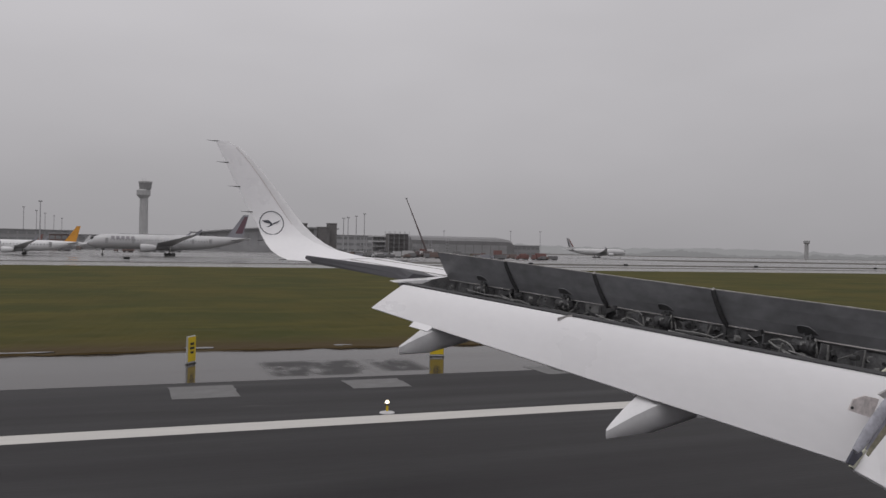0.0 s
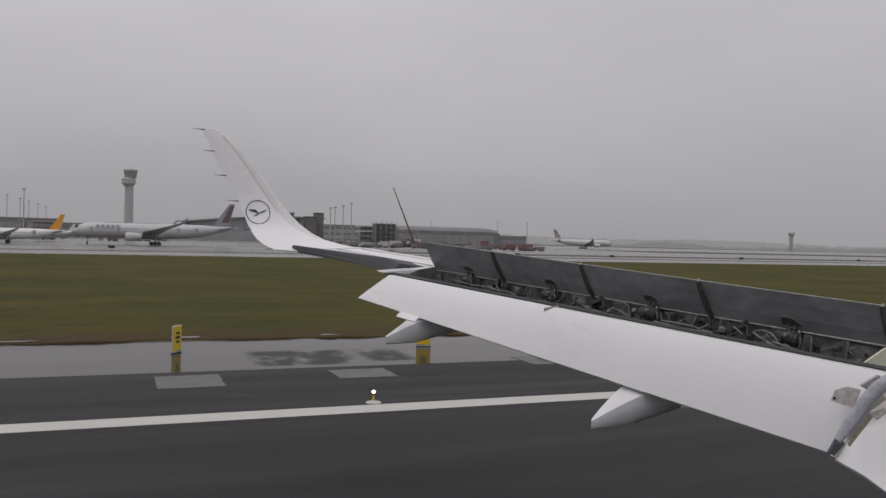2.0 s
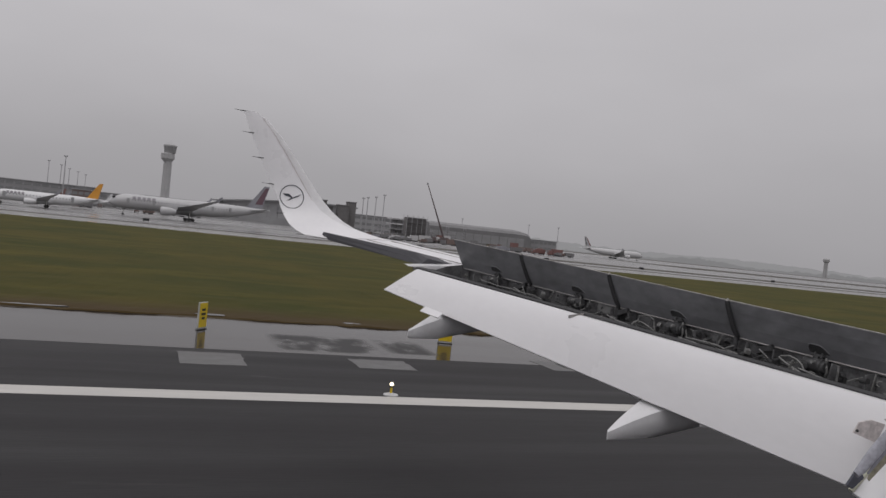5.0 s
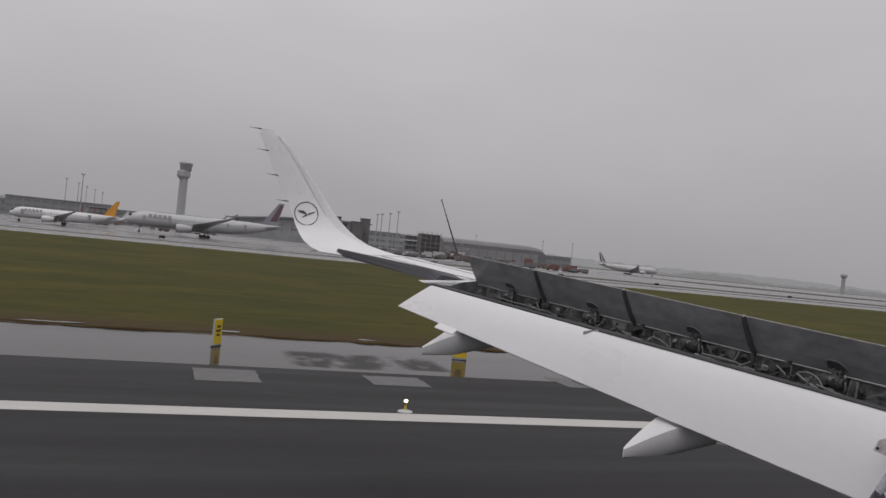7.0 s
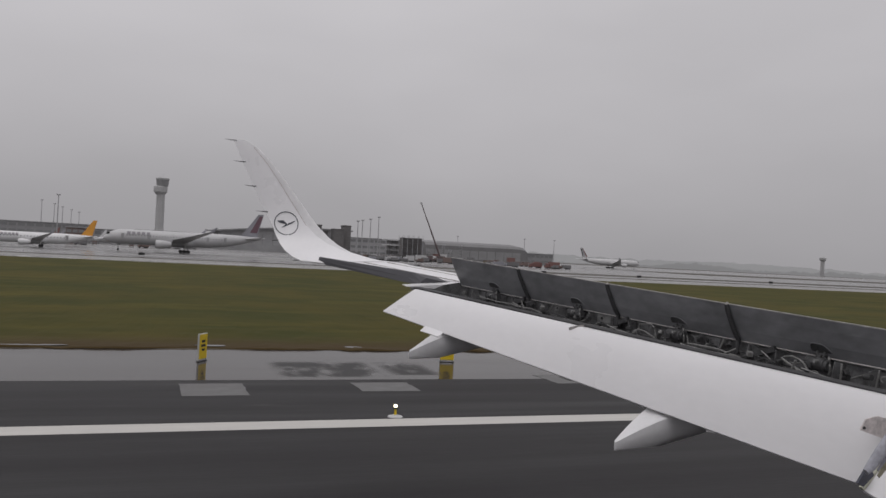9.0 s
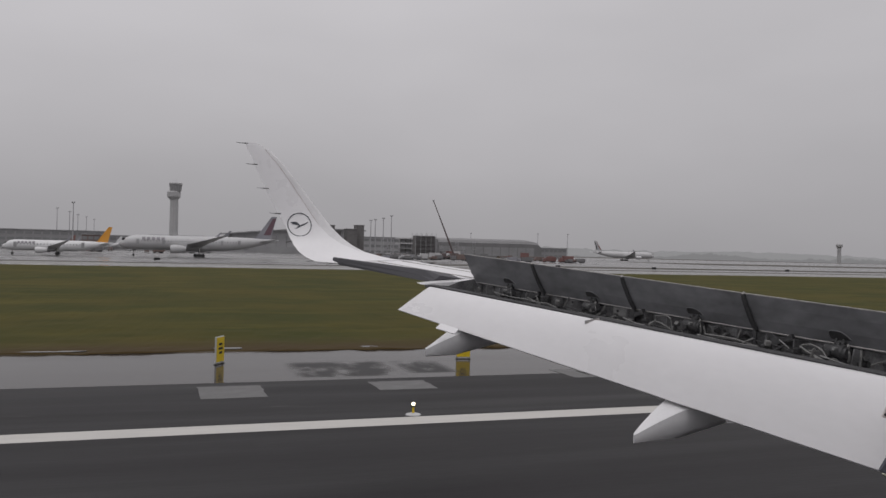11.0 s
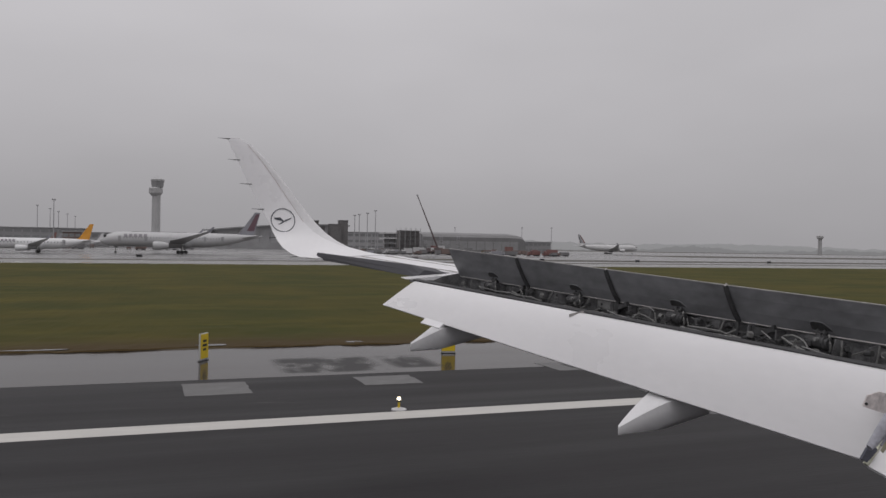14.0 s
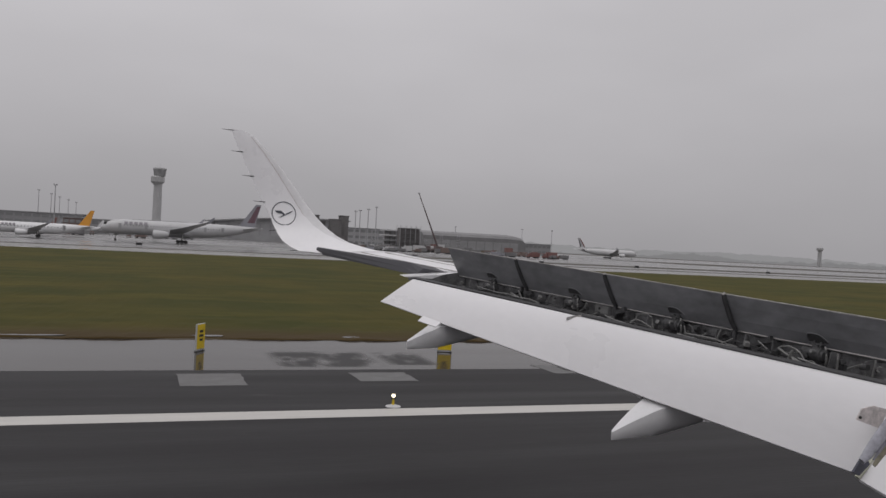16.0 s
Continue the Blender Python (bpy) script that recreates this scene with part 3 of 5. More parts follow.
bm = bmesh.new()
for poly in ([(-0.17, 0.045), (-0.05, 0.05), (0.01, -0.005), (0.02, -0.035), (-0.04, -0.01), (-0.13, 0.01)],
             [(0.02, -0.035), (0.03, 0.0), (0.17, 0.06), (0.12, 0.015)],
             [(0.02, -0.035), (0.01, -0.005), (-0.06, -0.06), (-0.1, -0.08), (-0.05, -0.075)]):
    bm.faces.new([bm.verts.new(on_shark(CX + px, CZ + pz, 0.007)) for px, pz in poly])
own("emblem_wedge", bm, M_NAVY, shark, "plain dark winged shape")
for z, y, x in [(6.38, 15.48, 1.36), (5.99, 15.41, 1.535), (5.55, 15.33, 1.74), (5.09, 15.24, 1.96)]:
    own("static_wick", rod(rod(bmesh.new(), (x + 0.05, y, z), (x - 0.06, y, z), 0.01, 0.007), (x - 0.06, y, z), (x - 0.165, y, z + 0.006), 0.005, 0.003), M_BLACK, shark, "short dark discharge wick")
for y, x, z in [(14.5, 2.48, 4.24), (15.02, 2.18, 4.58)]:
    own("static_wick", rod(bmesh.new(), (x + 0.03, y, z), (x - 0.1, y, z - 0.015), 0.008, 0.004), M_BLACK, shark)
# panel line along the sharklet's front edge strip
bm = bmesh.new()
pl = [on_shark(xj + 0.004, z, 0.004) for y, z, xt, xl, xj in SHARK_ROWS[3:-1]]
pl2 = [on_shark(xj - 0.004, z, 0.004) for y, z, xt, xl, xj in SHARK_ROWS[3:-1]]
va, vb = [bm.verts.new(p) for p in pl], [bm.verts.new(p) for p in pl2]
for k in range(len(va) - 1):
    bm.faces.new((va[k], va[k + 1], vb[k + 1], vb[k]))
own("leading_edge_joint", bm, M_JOINT, shark)

# flap: convex upper face, blunt nose tucked under the shroud
FL_O, FL_I = ((3.635, 3.944), (3.258, 3.59)), ((5.24, 3.56), (4.955, 2.938))


def flap_pts(f):
    (xl, zl), (xt, zt) = [(lerp(a[0], b[0], f), lerp(a[1], b[1], f)) for a, b in zip(FL_O, FL_I)]
    return xl, zl, xt, zt


def flap_ring(yl, yt):
    xl, zl = flap_pts((11.45 - yl) / 6.93)[:2]
    xt, zt = flap_pts((11.55 - yt) / 6.95)[2:]
    dx, dz = xt - xl, zt - zl
    ln = math.hypot(dx, dz)
    nx, nz = dz / ln, -dx / ln
    if nz < 0:
        nx, nz = -nx, -nz
    r = []
    for u in (0, 0.03, 0.08, 0.14, 0.22, 0.4, 0.6, 0.8, 0.93, 1.0):
        h = 0.031 * min(1.0, 0.15 + (11.55 - yt) / 0.9) * math.sin(math.pi * u ** 0.8)
        r.append((xl + dx * u + nx * h, lerp(yl, yt, u), zl + dz * u + nz * h))
    r.append((xt + 0.012, yt, zt - 0.012))
    for u in (0.7, 0.35, 0.1):
        r.append((xl + dx * u - nx * 0.06 + 0.05, lerp(yl, yt, u), zl + dz * u - nz * 0.06 - 0.02))
    r.append((xl + 0.18, yl, zl - 0.16))
    r.append((xl + 0.2, yl, zl - 0.05))
    r.append((xl + 0.1, yl, zl + 0.005))
    return r


bm = bmesh.new()
NF = 16
loft(bm, [flap_ring(lerp(11.33, 4.25, k / NF), lerp(11.55, 4.6, k / NF)) for k in range(NF + 1)])
flap = own("outer_flap", bm, M_WING, label="long white flap lowered behind the wing")
for p in flap.data.polygons:
    p.use_smooth = True
flap.data.set_sharp_from_angle(angle=radians(35))
# trailing-edge tab beside the outer fairing and a small lug on the upper face
def plate(pts, thick):
    """A thin plate through four corners."""
    bm = bmesh.new()
    fc = bm.faces.new([bm.verts.new(p) for p in pts])
    fc.normal_update()
    off = fc.normal * thick
    r = bmesh.ops.extrude_face_region(bm, geom=[fc])
    bmesh.ops.translate(bm, verts=[v for v in r["geom"] if isinstance(v, bmesh.types.BMVert)], vec=off)
    return bm


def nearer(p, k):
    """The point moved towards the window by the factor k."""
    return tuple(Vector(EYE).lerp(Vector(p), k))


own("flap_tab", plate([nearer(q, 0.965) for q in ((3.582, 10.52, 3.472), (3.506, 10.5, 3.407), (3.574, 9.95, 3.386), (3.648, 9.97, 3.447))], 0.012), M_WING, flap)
own("flap_lug", plate([(4.678, 5.95, 3.044), (4.689, 5.85, 3.051), (4.679, 5.85, 3.032), (4.674, 5.95, 3.019)], 0.012), M_WING, flap, "small white lug")
own("flap_tab", plate([(4.586, 6.95, 3.113), (4.568, 6.95, 3.085), (4.601, 6.8, 3.059), (4.632, 6.8, 3.086)], 0.012), M_WING, flap)
own("flap_lug", plate([(4.375, 7.965, 3.7), (4.375, 7.965, 3.732), (4.496, 7.86, 3.775), (4.496, 7.86, 3.74)], 0.02), M_SEALANT, flap, "small grey lug")
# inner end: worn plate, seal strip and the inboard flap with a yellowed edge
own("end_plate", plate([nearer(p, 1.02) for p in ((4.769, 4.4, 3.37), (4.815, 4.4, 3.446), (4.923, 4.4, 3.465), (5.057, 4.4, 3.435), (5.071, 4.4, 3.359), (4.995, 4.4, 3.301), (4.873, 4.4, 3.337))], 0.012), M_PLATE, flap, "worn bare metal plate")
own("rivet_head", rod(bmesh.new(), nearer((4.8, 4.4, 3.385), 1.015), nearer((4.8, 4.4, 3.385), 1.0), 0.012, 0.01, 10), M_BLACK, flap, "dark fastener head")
own("end_plate", plate([(4.888, 4.25, 3.501), (5.055, 4.25, 3.567), (5.095, 4.25, 3.533), (4.966, 4.25, 3.458)], 0.02), M_SEALANT, flap, "worn bare metal clamp")
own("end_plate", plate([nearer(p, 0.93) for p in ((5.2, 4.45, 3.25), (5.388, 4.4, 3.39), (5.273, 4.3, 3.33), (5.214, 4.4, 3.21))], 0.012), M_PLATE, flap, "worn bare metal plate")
SEAL = [(5.113, 4.1, 3.625), (4.964, 4.1, 3.564), (4.859, 4.1, 3.513), (4.772, 4.1, 3.447), (4.687, 4.1, 3.363), (4.608, 4.1, 3.279), (4.544, 4.1, 3.207), (4.495, 4.1, 3.168)]


def strap(pts, widths, thick):
    """A flattened rubber strip along the points, its broad side towards the tail."""
    pts = [Vector(q) for q in pts]
    rings = []
    for i, q in enumerate(pts):
        d = (pts[min(i + 1, len(pts) - 1)] - pts[max(i - 1, 0)]).normalized()
        side = d.cross(Vector((0, -1, 0))).normalized()
        w = widths[i] / 2
        rings.append([q + side * a * w + Vector((0, -1, 0)) * e * thick for a, e in ((-1, 0), (-0.86, 0.45), (-0.45, 0.85), (0, 1), (0.45, 0.85), (0.86, 0.45), (1, 0), (0, -0.4))])
    return loft(bmesh.new(), rings)


own("end_seal", strap(SEAL, (0.085, 0.09, 0.1, 0.105, 0.105, 0.1, 0.085, 0.05), 0.03), M_SEAL, flap, "blue-grey rubber seal", smooth=True)
own("seal_fold", strap([(x + 0.045, y - 0.012, z - 0.03) for x, y, z in SEAL[1:7]], (0.02, 0.03, 0.035, 0.035, 0.03, 0.015), 0.012), M_SEALFOLD, flap, "crease of the seal, shade put into its colour", smooth=True)
# Plate over the gap below the seal, its shadow given as colour.
own("seal_gap_shade", plate([(4.846, 4.42, 3.07), (4.915, 4.42, 3.075), (4.935, 4.42, 3.04), (4.84, 4.42, 2.962), (4.787, 4.42, 2.99)], 0.02), M_GAPSHADE, flap, "dark blue plate standing for the shadow gap below the seal")
own("edge_filler", strap([(4.725, 4.2, 3.1), (4.781, 4.2, 3.168), (4.868, 4.2, 3.25), (4.946, 4.2, 3.325), (5.052, 4.2, 3.411)], (0.03, 0.055, 0.06, 0.06, 0.05), 0.012), M_FILLER, flap, "olive-grey edge filler")
own("inner_wing_panel", plate([(5.435, 4.7, 3.576), (5.643, 4.7, 3.677), (5.95, 4.72, 3.76), (5.95, 4.7, 3.5), (5.662, 4.7, 3.511)], 0.02), M_CREAM, label="pale yellowish fixed panel beside the innermost spoiler")
bm = bmesh.new()
loft(bm, [[(5.5, y, z + 0.6), (5.35, y, z + 0.47), (5.1 + x * 0.5, y, z + 0.22), (4.89 + x, y, z), (4.9 + x, y, z - 0.02), (5.25, y, z + 0.2), (5.6, y, z + 0.45)] for y, z, x in [(4.47, 2.925, 0), (4.25, 2.862, 0.04), (4.05, 2.785, 0.055), (3.5, 2.66, 0.06), (2.4, 2.55, 0.06), (0.15, 2.45, 0.06)]])
inb = own("inboard_flap", bm, M_WING, label="white inboard flap lowered beside the fuselage")
own("flap_edge", pipe(bmesh.new(), [(5.48, 4.475, 3.53), (5.33, 4.475, 3.4), (5.08, 4.475, 3.15), (4.885, 4.475, 2.93)], 0.022, 6), M_CREAM, inb, "yellowed edge strip")


def fairing(y, tip, top, rise, width, swell, bulge):
    """A flap track canoe: flat bright top narrowing to a blunt blade, rounded flanks."""
    (xt, zt, zb), (x1, z1) = tip, top
    rings = []
    for s in (0.0, 0.12, 0.3, 0.55, 0.8, 1.0, 1.35, 1.9, 2.6):
        e = min(s, 1.0)
        x = lerp(xt, x1, s)
        zt_ = lerp(zt, z1, e) + bulge * math.sin(math.pi * e)
        zb_ = zb + rise * e + max(0.0, s - 1.0) * 0.1
        if s > 1.0:
            zt_ = z1 + (s - 1.0) * 0.03
        w = lerp(0.016, width, min(1.0, e ** swell))
        rings.append([(x, y - w * 0.44, lerp(zt_, zb_, 0.14)), (x, y + w * 0.42, zt_), (x, y + w * 0.46, lerp(zt_, zb_, 0.35)), (x, y + w * 0.42, lerp(zt_, zb_, 0.72)), (x, y + w * 0.26, lerp(zt_, zb_, 0.94)), (x, y, zb_),
                      (x, y - w * 0.26, lerp(zt_, zb_, 0.94)), (x, y - w * 0.42, lerp(zt_, zb_, 0.72)), (x, y - w * 0.46, lerp(zt_, zb_, 0.35))])
    return loft(bmesh.new(), rings)


for y, tip, top, rise, swell, bulge in [(10.15, (3.25, 3.19, 3.08), (3.66, 3.44), 0.015, 1.35, 0.0), (6.49, (4.095, 2.83, 2.742), (4.52, 3.1), 0.03, 0.9, 0.012)]:
    own("flap_fairing", fairing(y, tip, top, rise, 0.34, swell, bulge), M_FAIRING, label="pale grey canoe-shaped flap track fairing", smooth=True)

# spoiler bay behind the rear spar
# Dark plate added over the outer rib in place of the bay's shaded hollow.
own("bay_end_filler", plate([(3.621, 11.4, 3.963), (3.99, 11.4, 3.95), (4.165, 11.4, 4.019), (4.478, 11.4, 4.073), (4.56, 11.4, 3.897), (4.3, 11.4, 3.85), (3.623, 11.4, 3.925)], 0.012), M_CAVITY, label="dark filler plate standing for the shaded end of the spoiler bay")
bm = bmesh.new()
rows = []
for k in range(9):
    y = lerp(11.4, 4.7, k / 8)
    xh, zh = hinge(y)
    xl, zl, xt, zt = flap_pts(k / 8)
    rows.append([(xh - 0.02, y, zh - 0.015), (xh - 0.03, y, zh - 0.3), (xl + 0.2, y, zl - 0.24), (xl + 0.19, y, zl - 0.3), (xh + 0.02, y, zh - 0.34), (xh + 0.03, y, zh - 0.03)])
own("spoiler_bay", loft(bm, rows), M_CAVITY, label="dark bay with spar web and floor")
own("flap_shroud_lip", loft(bmesh.new(), [[(flap_pts(k / 8)[0] + 0.03, lerp(11.45, 4.65, k / 8), flap_pts(k / 8)[1] + 0.022), (flap_pts(k / 8)[0] + 0.12, lerp(11.45, 4.65, k / 8), flap_pts(k / 8)[1] + 0.03),
                                              (flap_pts(k / 8)[0] + 0.12, lerp(11.45, 4.65, k / 8), flap_pts(k / 8)[1] - 0.02), (flap_pts(k / 8)[0] + 0.03, lerp(11.45, 4.65, k / 8), flap_pts(k / 8)[1] + 0.002)] for k in range(10)]), M_RUBBER, label="black rubber sealing lip")

def rounded(pts, times=2):
    """The closed outline with its corners cut, again and again."""
    for _ in range(times):
        pts = [(lerp(a[0], b[0], t), lerp(a[1], b[1], t)) for a, b in zip(pts, pts[1:] + pts[:1]) for t in (0.25, 0.75)]
    return pts


# four spoilers, raised, seen from behind
SP_TE = lambda y: (lerp(4.201, 5.36, (11.4 - y) / 4.8) if y > 6.6 else 5.36 + (6.6 - y) * 0.262, lerp(4.425, 4.115, (11.4 - y) / 4.8))
SP_Y = [11.38, 9.8, 8.2, 6.6, 4.87]
random.seed(11)
for k in range(4):
    ya, yb = SP_Y[k] - 0.012, SP_Y[k + 1] + 0.012
    rings = []
    for y in (ya, lerp(ya, yb, 0.33), lerp(ya, yb, 0.66), yb):
        xt, zt = SP_TE(y)
        xh, zh = hinge(y)
        zl = zh - 0.02
        # underside (towards the tail), trailing edge, upper side
        rings.append([(xh - 0.06, y, zl - 0.02), (lerp(xh, xt, 0.3) - 0.06, y, lerp(zl, zt, 0.3)), (lerp(xh, xt, 0.7) - 0.03, y, lerp(zl, zt, 0.7)), (xt, y, zt - 0.006), (xt + 0.012, y, zt + 0.004),
                      (lerp(xh, xt, 0.6) + 0.04, y, lerp(zl, zt, 0.6)), (xh + 0.05, y, zl + 0.03)])
    sp = own("spoiler", loft(bmesh.new(), rings), M_UNDER, label="raised wing spoiler, grey underside")
    # bright worn trailing edge
    a, b = SP_TE(ya), SP_TE(yb)
    own("trailing_edge_strip", rod(bmesh.new(), (a[0] + 0.004, ya, a[1] + 0.002), (b[0] + 0.004, yb, b[1] + 0.002), 0.0055, 0.0055, 6), M_SEALANT, sp, "thin pale edge strip")
    # rubber strip down the inner side
    xh, zh = hinge(yb)
    own("seal_tip", rod(bmesh.new(), (b[0] - 0.008, yb - 0.012, b[1] - 0.02), (b[0] + 0.008, yb - 0.012, b[1] + 0.016), 0.013, 0.01, 8), M_SEALANT, sp, "pale worn seal tip")
    # stiffening lip along the hinge
    xa, za = hinge(ya)
    own("hinge_lip", loft(bmesh.new(), [[(x - 0.075, y, z - 0.03), (x - 0.06, y, z - 0.005), (x - 0.02, y, z - 0.03), (x - 0.03, y, z - 0.05)] for x, y, z in ((xa, ya, za), (xh, yb, zh))]), M_SEALANT, sp, "pale lip along the hinge")
    # actuator fitting in the middle of the panel
    ym = lerp(ya, yb, 0.5)
    xm, zm = hinge(ym)
    xt, zt = SP_TE(ym)
    def under(v, y, off=0.0):
        """A point on the underside at the fraction v from hinge to trailing edge."""
        (x0, z0), (x1, z1) = hinge(y), SP_TE(y)
        return (lerp(x0, x1, v) - 0.062 + 0.06 * max(0.0, v - 0.3) / 0.7 - off * 0.84, y, lerp(z0 - 0.02, z1, v) - off * 0.54)
    seal = [under(v, yb - 0.012 - 0.03 * (1 - v), off) for v, off in ((0.99, 0.0), (0.85, 0.012), (0.65, 0.014), (0.45, 0.016), (0.25, 0.018), (0.05, 0.02))]
    own("side_seal", pipe(bmesh.new(), seal + [(xh - 0.1, yb - 0.045, zh - 0.06), (xh - 0.1, yb - 0.05, zh - 0.16)], 0.026, 8), M_RUBBER, sp, "black rubber side seal", smooth=True)
    yn = ym + (-0.11, -0.17, -0.11, -0.02)[k]
    wd = (1.25, 1.15, 1.05, 1.0)[k]
    edge = rounded([(-0.1, 0.085 * wd), (0.3, 0.1 * wd), (0.33, 0.02 * wd), (0.3, -0.06 * wd), (-0.1, -0.15 * wd)])
    # Dark plate laid on the panel where a hollow would be in shade.
    own("recess_shade_plate", plate([under(v, yn + d, 0.003) for v, d in edge], 0.006), M_RECESS, sp, "dark plate standing for the shaded bracket opening")
    own("bracket_rim", pipe(bmesh.new(), [under(v + 0.01, yn + d * 1.03, 0.003) for v, d in edge if v > 0.06], 0.005, 6), M_UNDER, sp, "raised grey rim")
    for d in (-0.035, 0.03):
        own("actuator_lug", plate([under(0.0, yn + d, 0.01), under(0.15, yn + d + 0.01, 0.01), under(0.12, yn + d - 0.005, 0.05), under(0.0, yn + d - 0.01, 0.085)], 0.02), M_RECESS, sp)
    own("actuator_pin", rod(bmesh.new(), under(0.1, yn + 0.06, 0.03), under(0.1, yn - 0.065, 0.03), 0.013, 0.013, 8), M_HYDRO, sp)
    xn, zn = hinge(yn)
    own("actuator_rod", rod(bmesh.new(), under(0.09, yn, 0.04), (xn - 0.13, yn - 0.01, zn - 0.07), 0.02, 0.024, 10), M_HYDRO, sp, "dull actuator rod")
    # rounded body lying along the bay, with end flanges and a hose elbow
    prof = [(0.125, 0.03), (0.122, 0.052), (0.1, 0.06), (0.092, 0.056), (-0.07, 0.06), (-0.08, 0.066), (-0.105, 0.066), (-0.112, 0.05), (-0.135, 0.045), (-0.138, 0.02)]
    act = own("actuator", loft(bmesh.new(), [[(xn - 0.13 + r * math.cos(2 * math.pi * q / 14), yn + d * wd, zn - 0.085 + d * 0.03 + r * math.sin(2 * math.pi * q / 14)) for q in range(14)] for d, r in prof]), M_BODYDULL, sp, "dull grey actuator body", smooth=True)
    own("actuator_valve", newbox((xn - 0.18, yn + 0.05, zn - 0.1), (0.05, 0.08, 0.05), None, 0.012), M_HYDRO, act)
    own("actuator_port", rod(bmesh.new(), (xn - 0.17, yn - 0.04, zn - 0.06), (xn - 0.21, yn - 0.04, zn - 0.055), 0.02, 0.016, 10), M_STEELGREY, act)
    own("actuator_hose", pipe(bmesh.new(), [(xn - 0.15, yn - 0.145, zn - 0.01), (xn - 0.17, yn - 0.17, zn - 0.03), (xn - 0.17, yn - 0.18, zn - 0.08), (xn - 0.16, yn - 0.175, zn - 0.13), (xn - 0.15, yn - 0.15, zn - 0.16)], 0.01, 8), M_PIPE, act, "bent pale metal hose")


# ribs, cranks, rods and hydraulic lines in the bay
def bay_at(y, off, drop):
    """A point in the bay: off behind the hinge line and below it."""
    xh, zh = hinge(y)
    return (xh - off, y, zh - drop)


def bay_line(name, off, r, pts, material, label=""):
    own(name, pipe(bmesh.new(), [bay_at(y, off, d) for y, d in pts], r, 6), material, label=label)


def bay_plate(name, off, pts, thick, material, label=""):
    own(name, plate([bay_at(y, off, d) for y, d in pts], thick), material, label=label)


# looped and straight lines, from the innermost bay outwards
for off, r, pts in [(0.2, 0.009, [(5.99, 0.075), (5.9, 0.054), (5.83, 0.07), (5.78, 0.103), (5.75, 0.148), (5.67, 0.166)]),
                    (0.21, 0.01, [(6.0, 0.086), (5.93, 0.123), (5.86, 0.147), (5.77, 0.178), (5.7, 0.187), (5.57, 0.179), (5.46, 0.178)]),
                    (0.22, 0.012, [(5.85, 0.083), (5.88, 0.161), (5.9, 0.205)]), (0.19, 0.007, [(5.88, 0.06), (5.86, 0.1), (5.9, 0.14)]), (0.19, 0.007, [(5.8, 0.08), (5.86, 0.11), (5.93, 0.115)])]:
    bay_line("bay_hose", off, r, pts, M_PIPE, "bent pale metal hose")
for off, r, pts in [(0.2, 0.011, [(7.07, 0.142), (6.85, 0.133), (6.68, 0.135), (6.58, 0.153), (6.44, 0.169)]), (0.2, 0.009, [(7.81, 0.133), (7.73, 0.103), (7.65, 0.11), (7.57, 0.136), (7.49, 0.167)]),
                    (0.12, 0.009, [(7.82, 0.141), (7.82, 0.059), (7.66, 0.031), (7.6, 0.06)]), (0.24, 0.008, [(9.9, 0.09), (9.7, 0.13), (9.5, 0.12), (9.3, 0.15)]),
                    (0.24, 0.009, [(8.9, 0.16), (8.6, 0.165), (8.2, 0.16), (7.9, 0.17)])]:
    bay_line("hydraulic_line", off, r, pts, M_PIPE)
for off, r, pts in [(0.2, 0.011, [(5.44, 0.03), (5.44, 0.115), (5.45, 0.2)]), (0.2, 0.008, [(5.12, 0.024), (5.15, 0.21)]), (0.2, 0.01, [(6.63, 0.02), (6.7, 0.18)]), (0.2, 0.01, [(7.51, 0.06), (7.49, 0.16)]),
                    (0.2, 0.011, [(9.13, 0.0), (9.23, 0.125)]), (0.2, 0.012, [(8.51, 0.03), (8.56, 0.12), (8.64, 0.155)]), (0.2, 0.009, [(9.78, 0.05), (9.72, 0.13)]), (0.2, 0.009, [(10.86, 0.03), (10.9, 0.1)]), (0.2, 0.008, [(7.08, 0.06), (7.06, 0.14)])]:
    bay_line("bay_link", off, r, pts, M_PIPE, "bare metal push rod")
for off, r, pts in [(0.26, 0.008, [(7.1, 0.15), (6.8, 0.165), (6.5, 0.16), (6.25, 0.185), (6.05, 0.175)]), (0.27, 0.007, [(5.75, 0.13), (5.55, 0.16), (5.3, 0.175), (5.05, 0.17)]),
                    (0.26, 0.007, [(10.6, 0.1), (10.2, 0.12), (9.9, 0.11), (9.6, 0.14)]), (0.25, 0.008, [(8.15, 0.12), (8.0, 0.15), (7.7, 0.17), (7.3, 0.165)]), (0.22, 0.006, [(6.2, 0.06), (6.1, 0.12), (6.16, 0.18)])]:
    bay_line("hydraulic_line", off, r, pts, M_STEELGREY, "thin pale hydraulic line")
# horned hinge arms beside each joint, pale access plates, small units
for y0 in (6.27, 8.12, 9.95):
    bay_plate("hinge_arm", 0.12, [(y0 + 0.13, 0.03), (y0 + 0.06, 0.055), (y0 - 0.03, 0.045), (y0 - 0.1, 0.005), (y0 - 0.12, 0.06), (y0 - 0.03, 0.09), (y0 + 0.05, 0.13), (y0 + 0.0, 0.22), (y0 + 0.06, 0.22), (y0 + 0.11, 0.13)], 0.045, M_BODYDULL, "grey forked hinge arm")
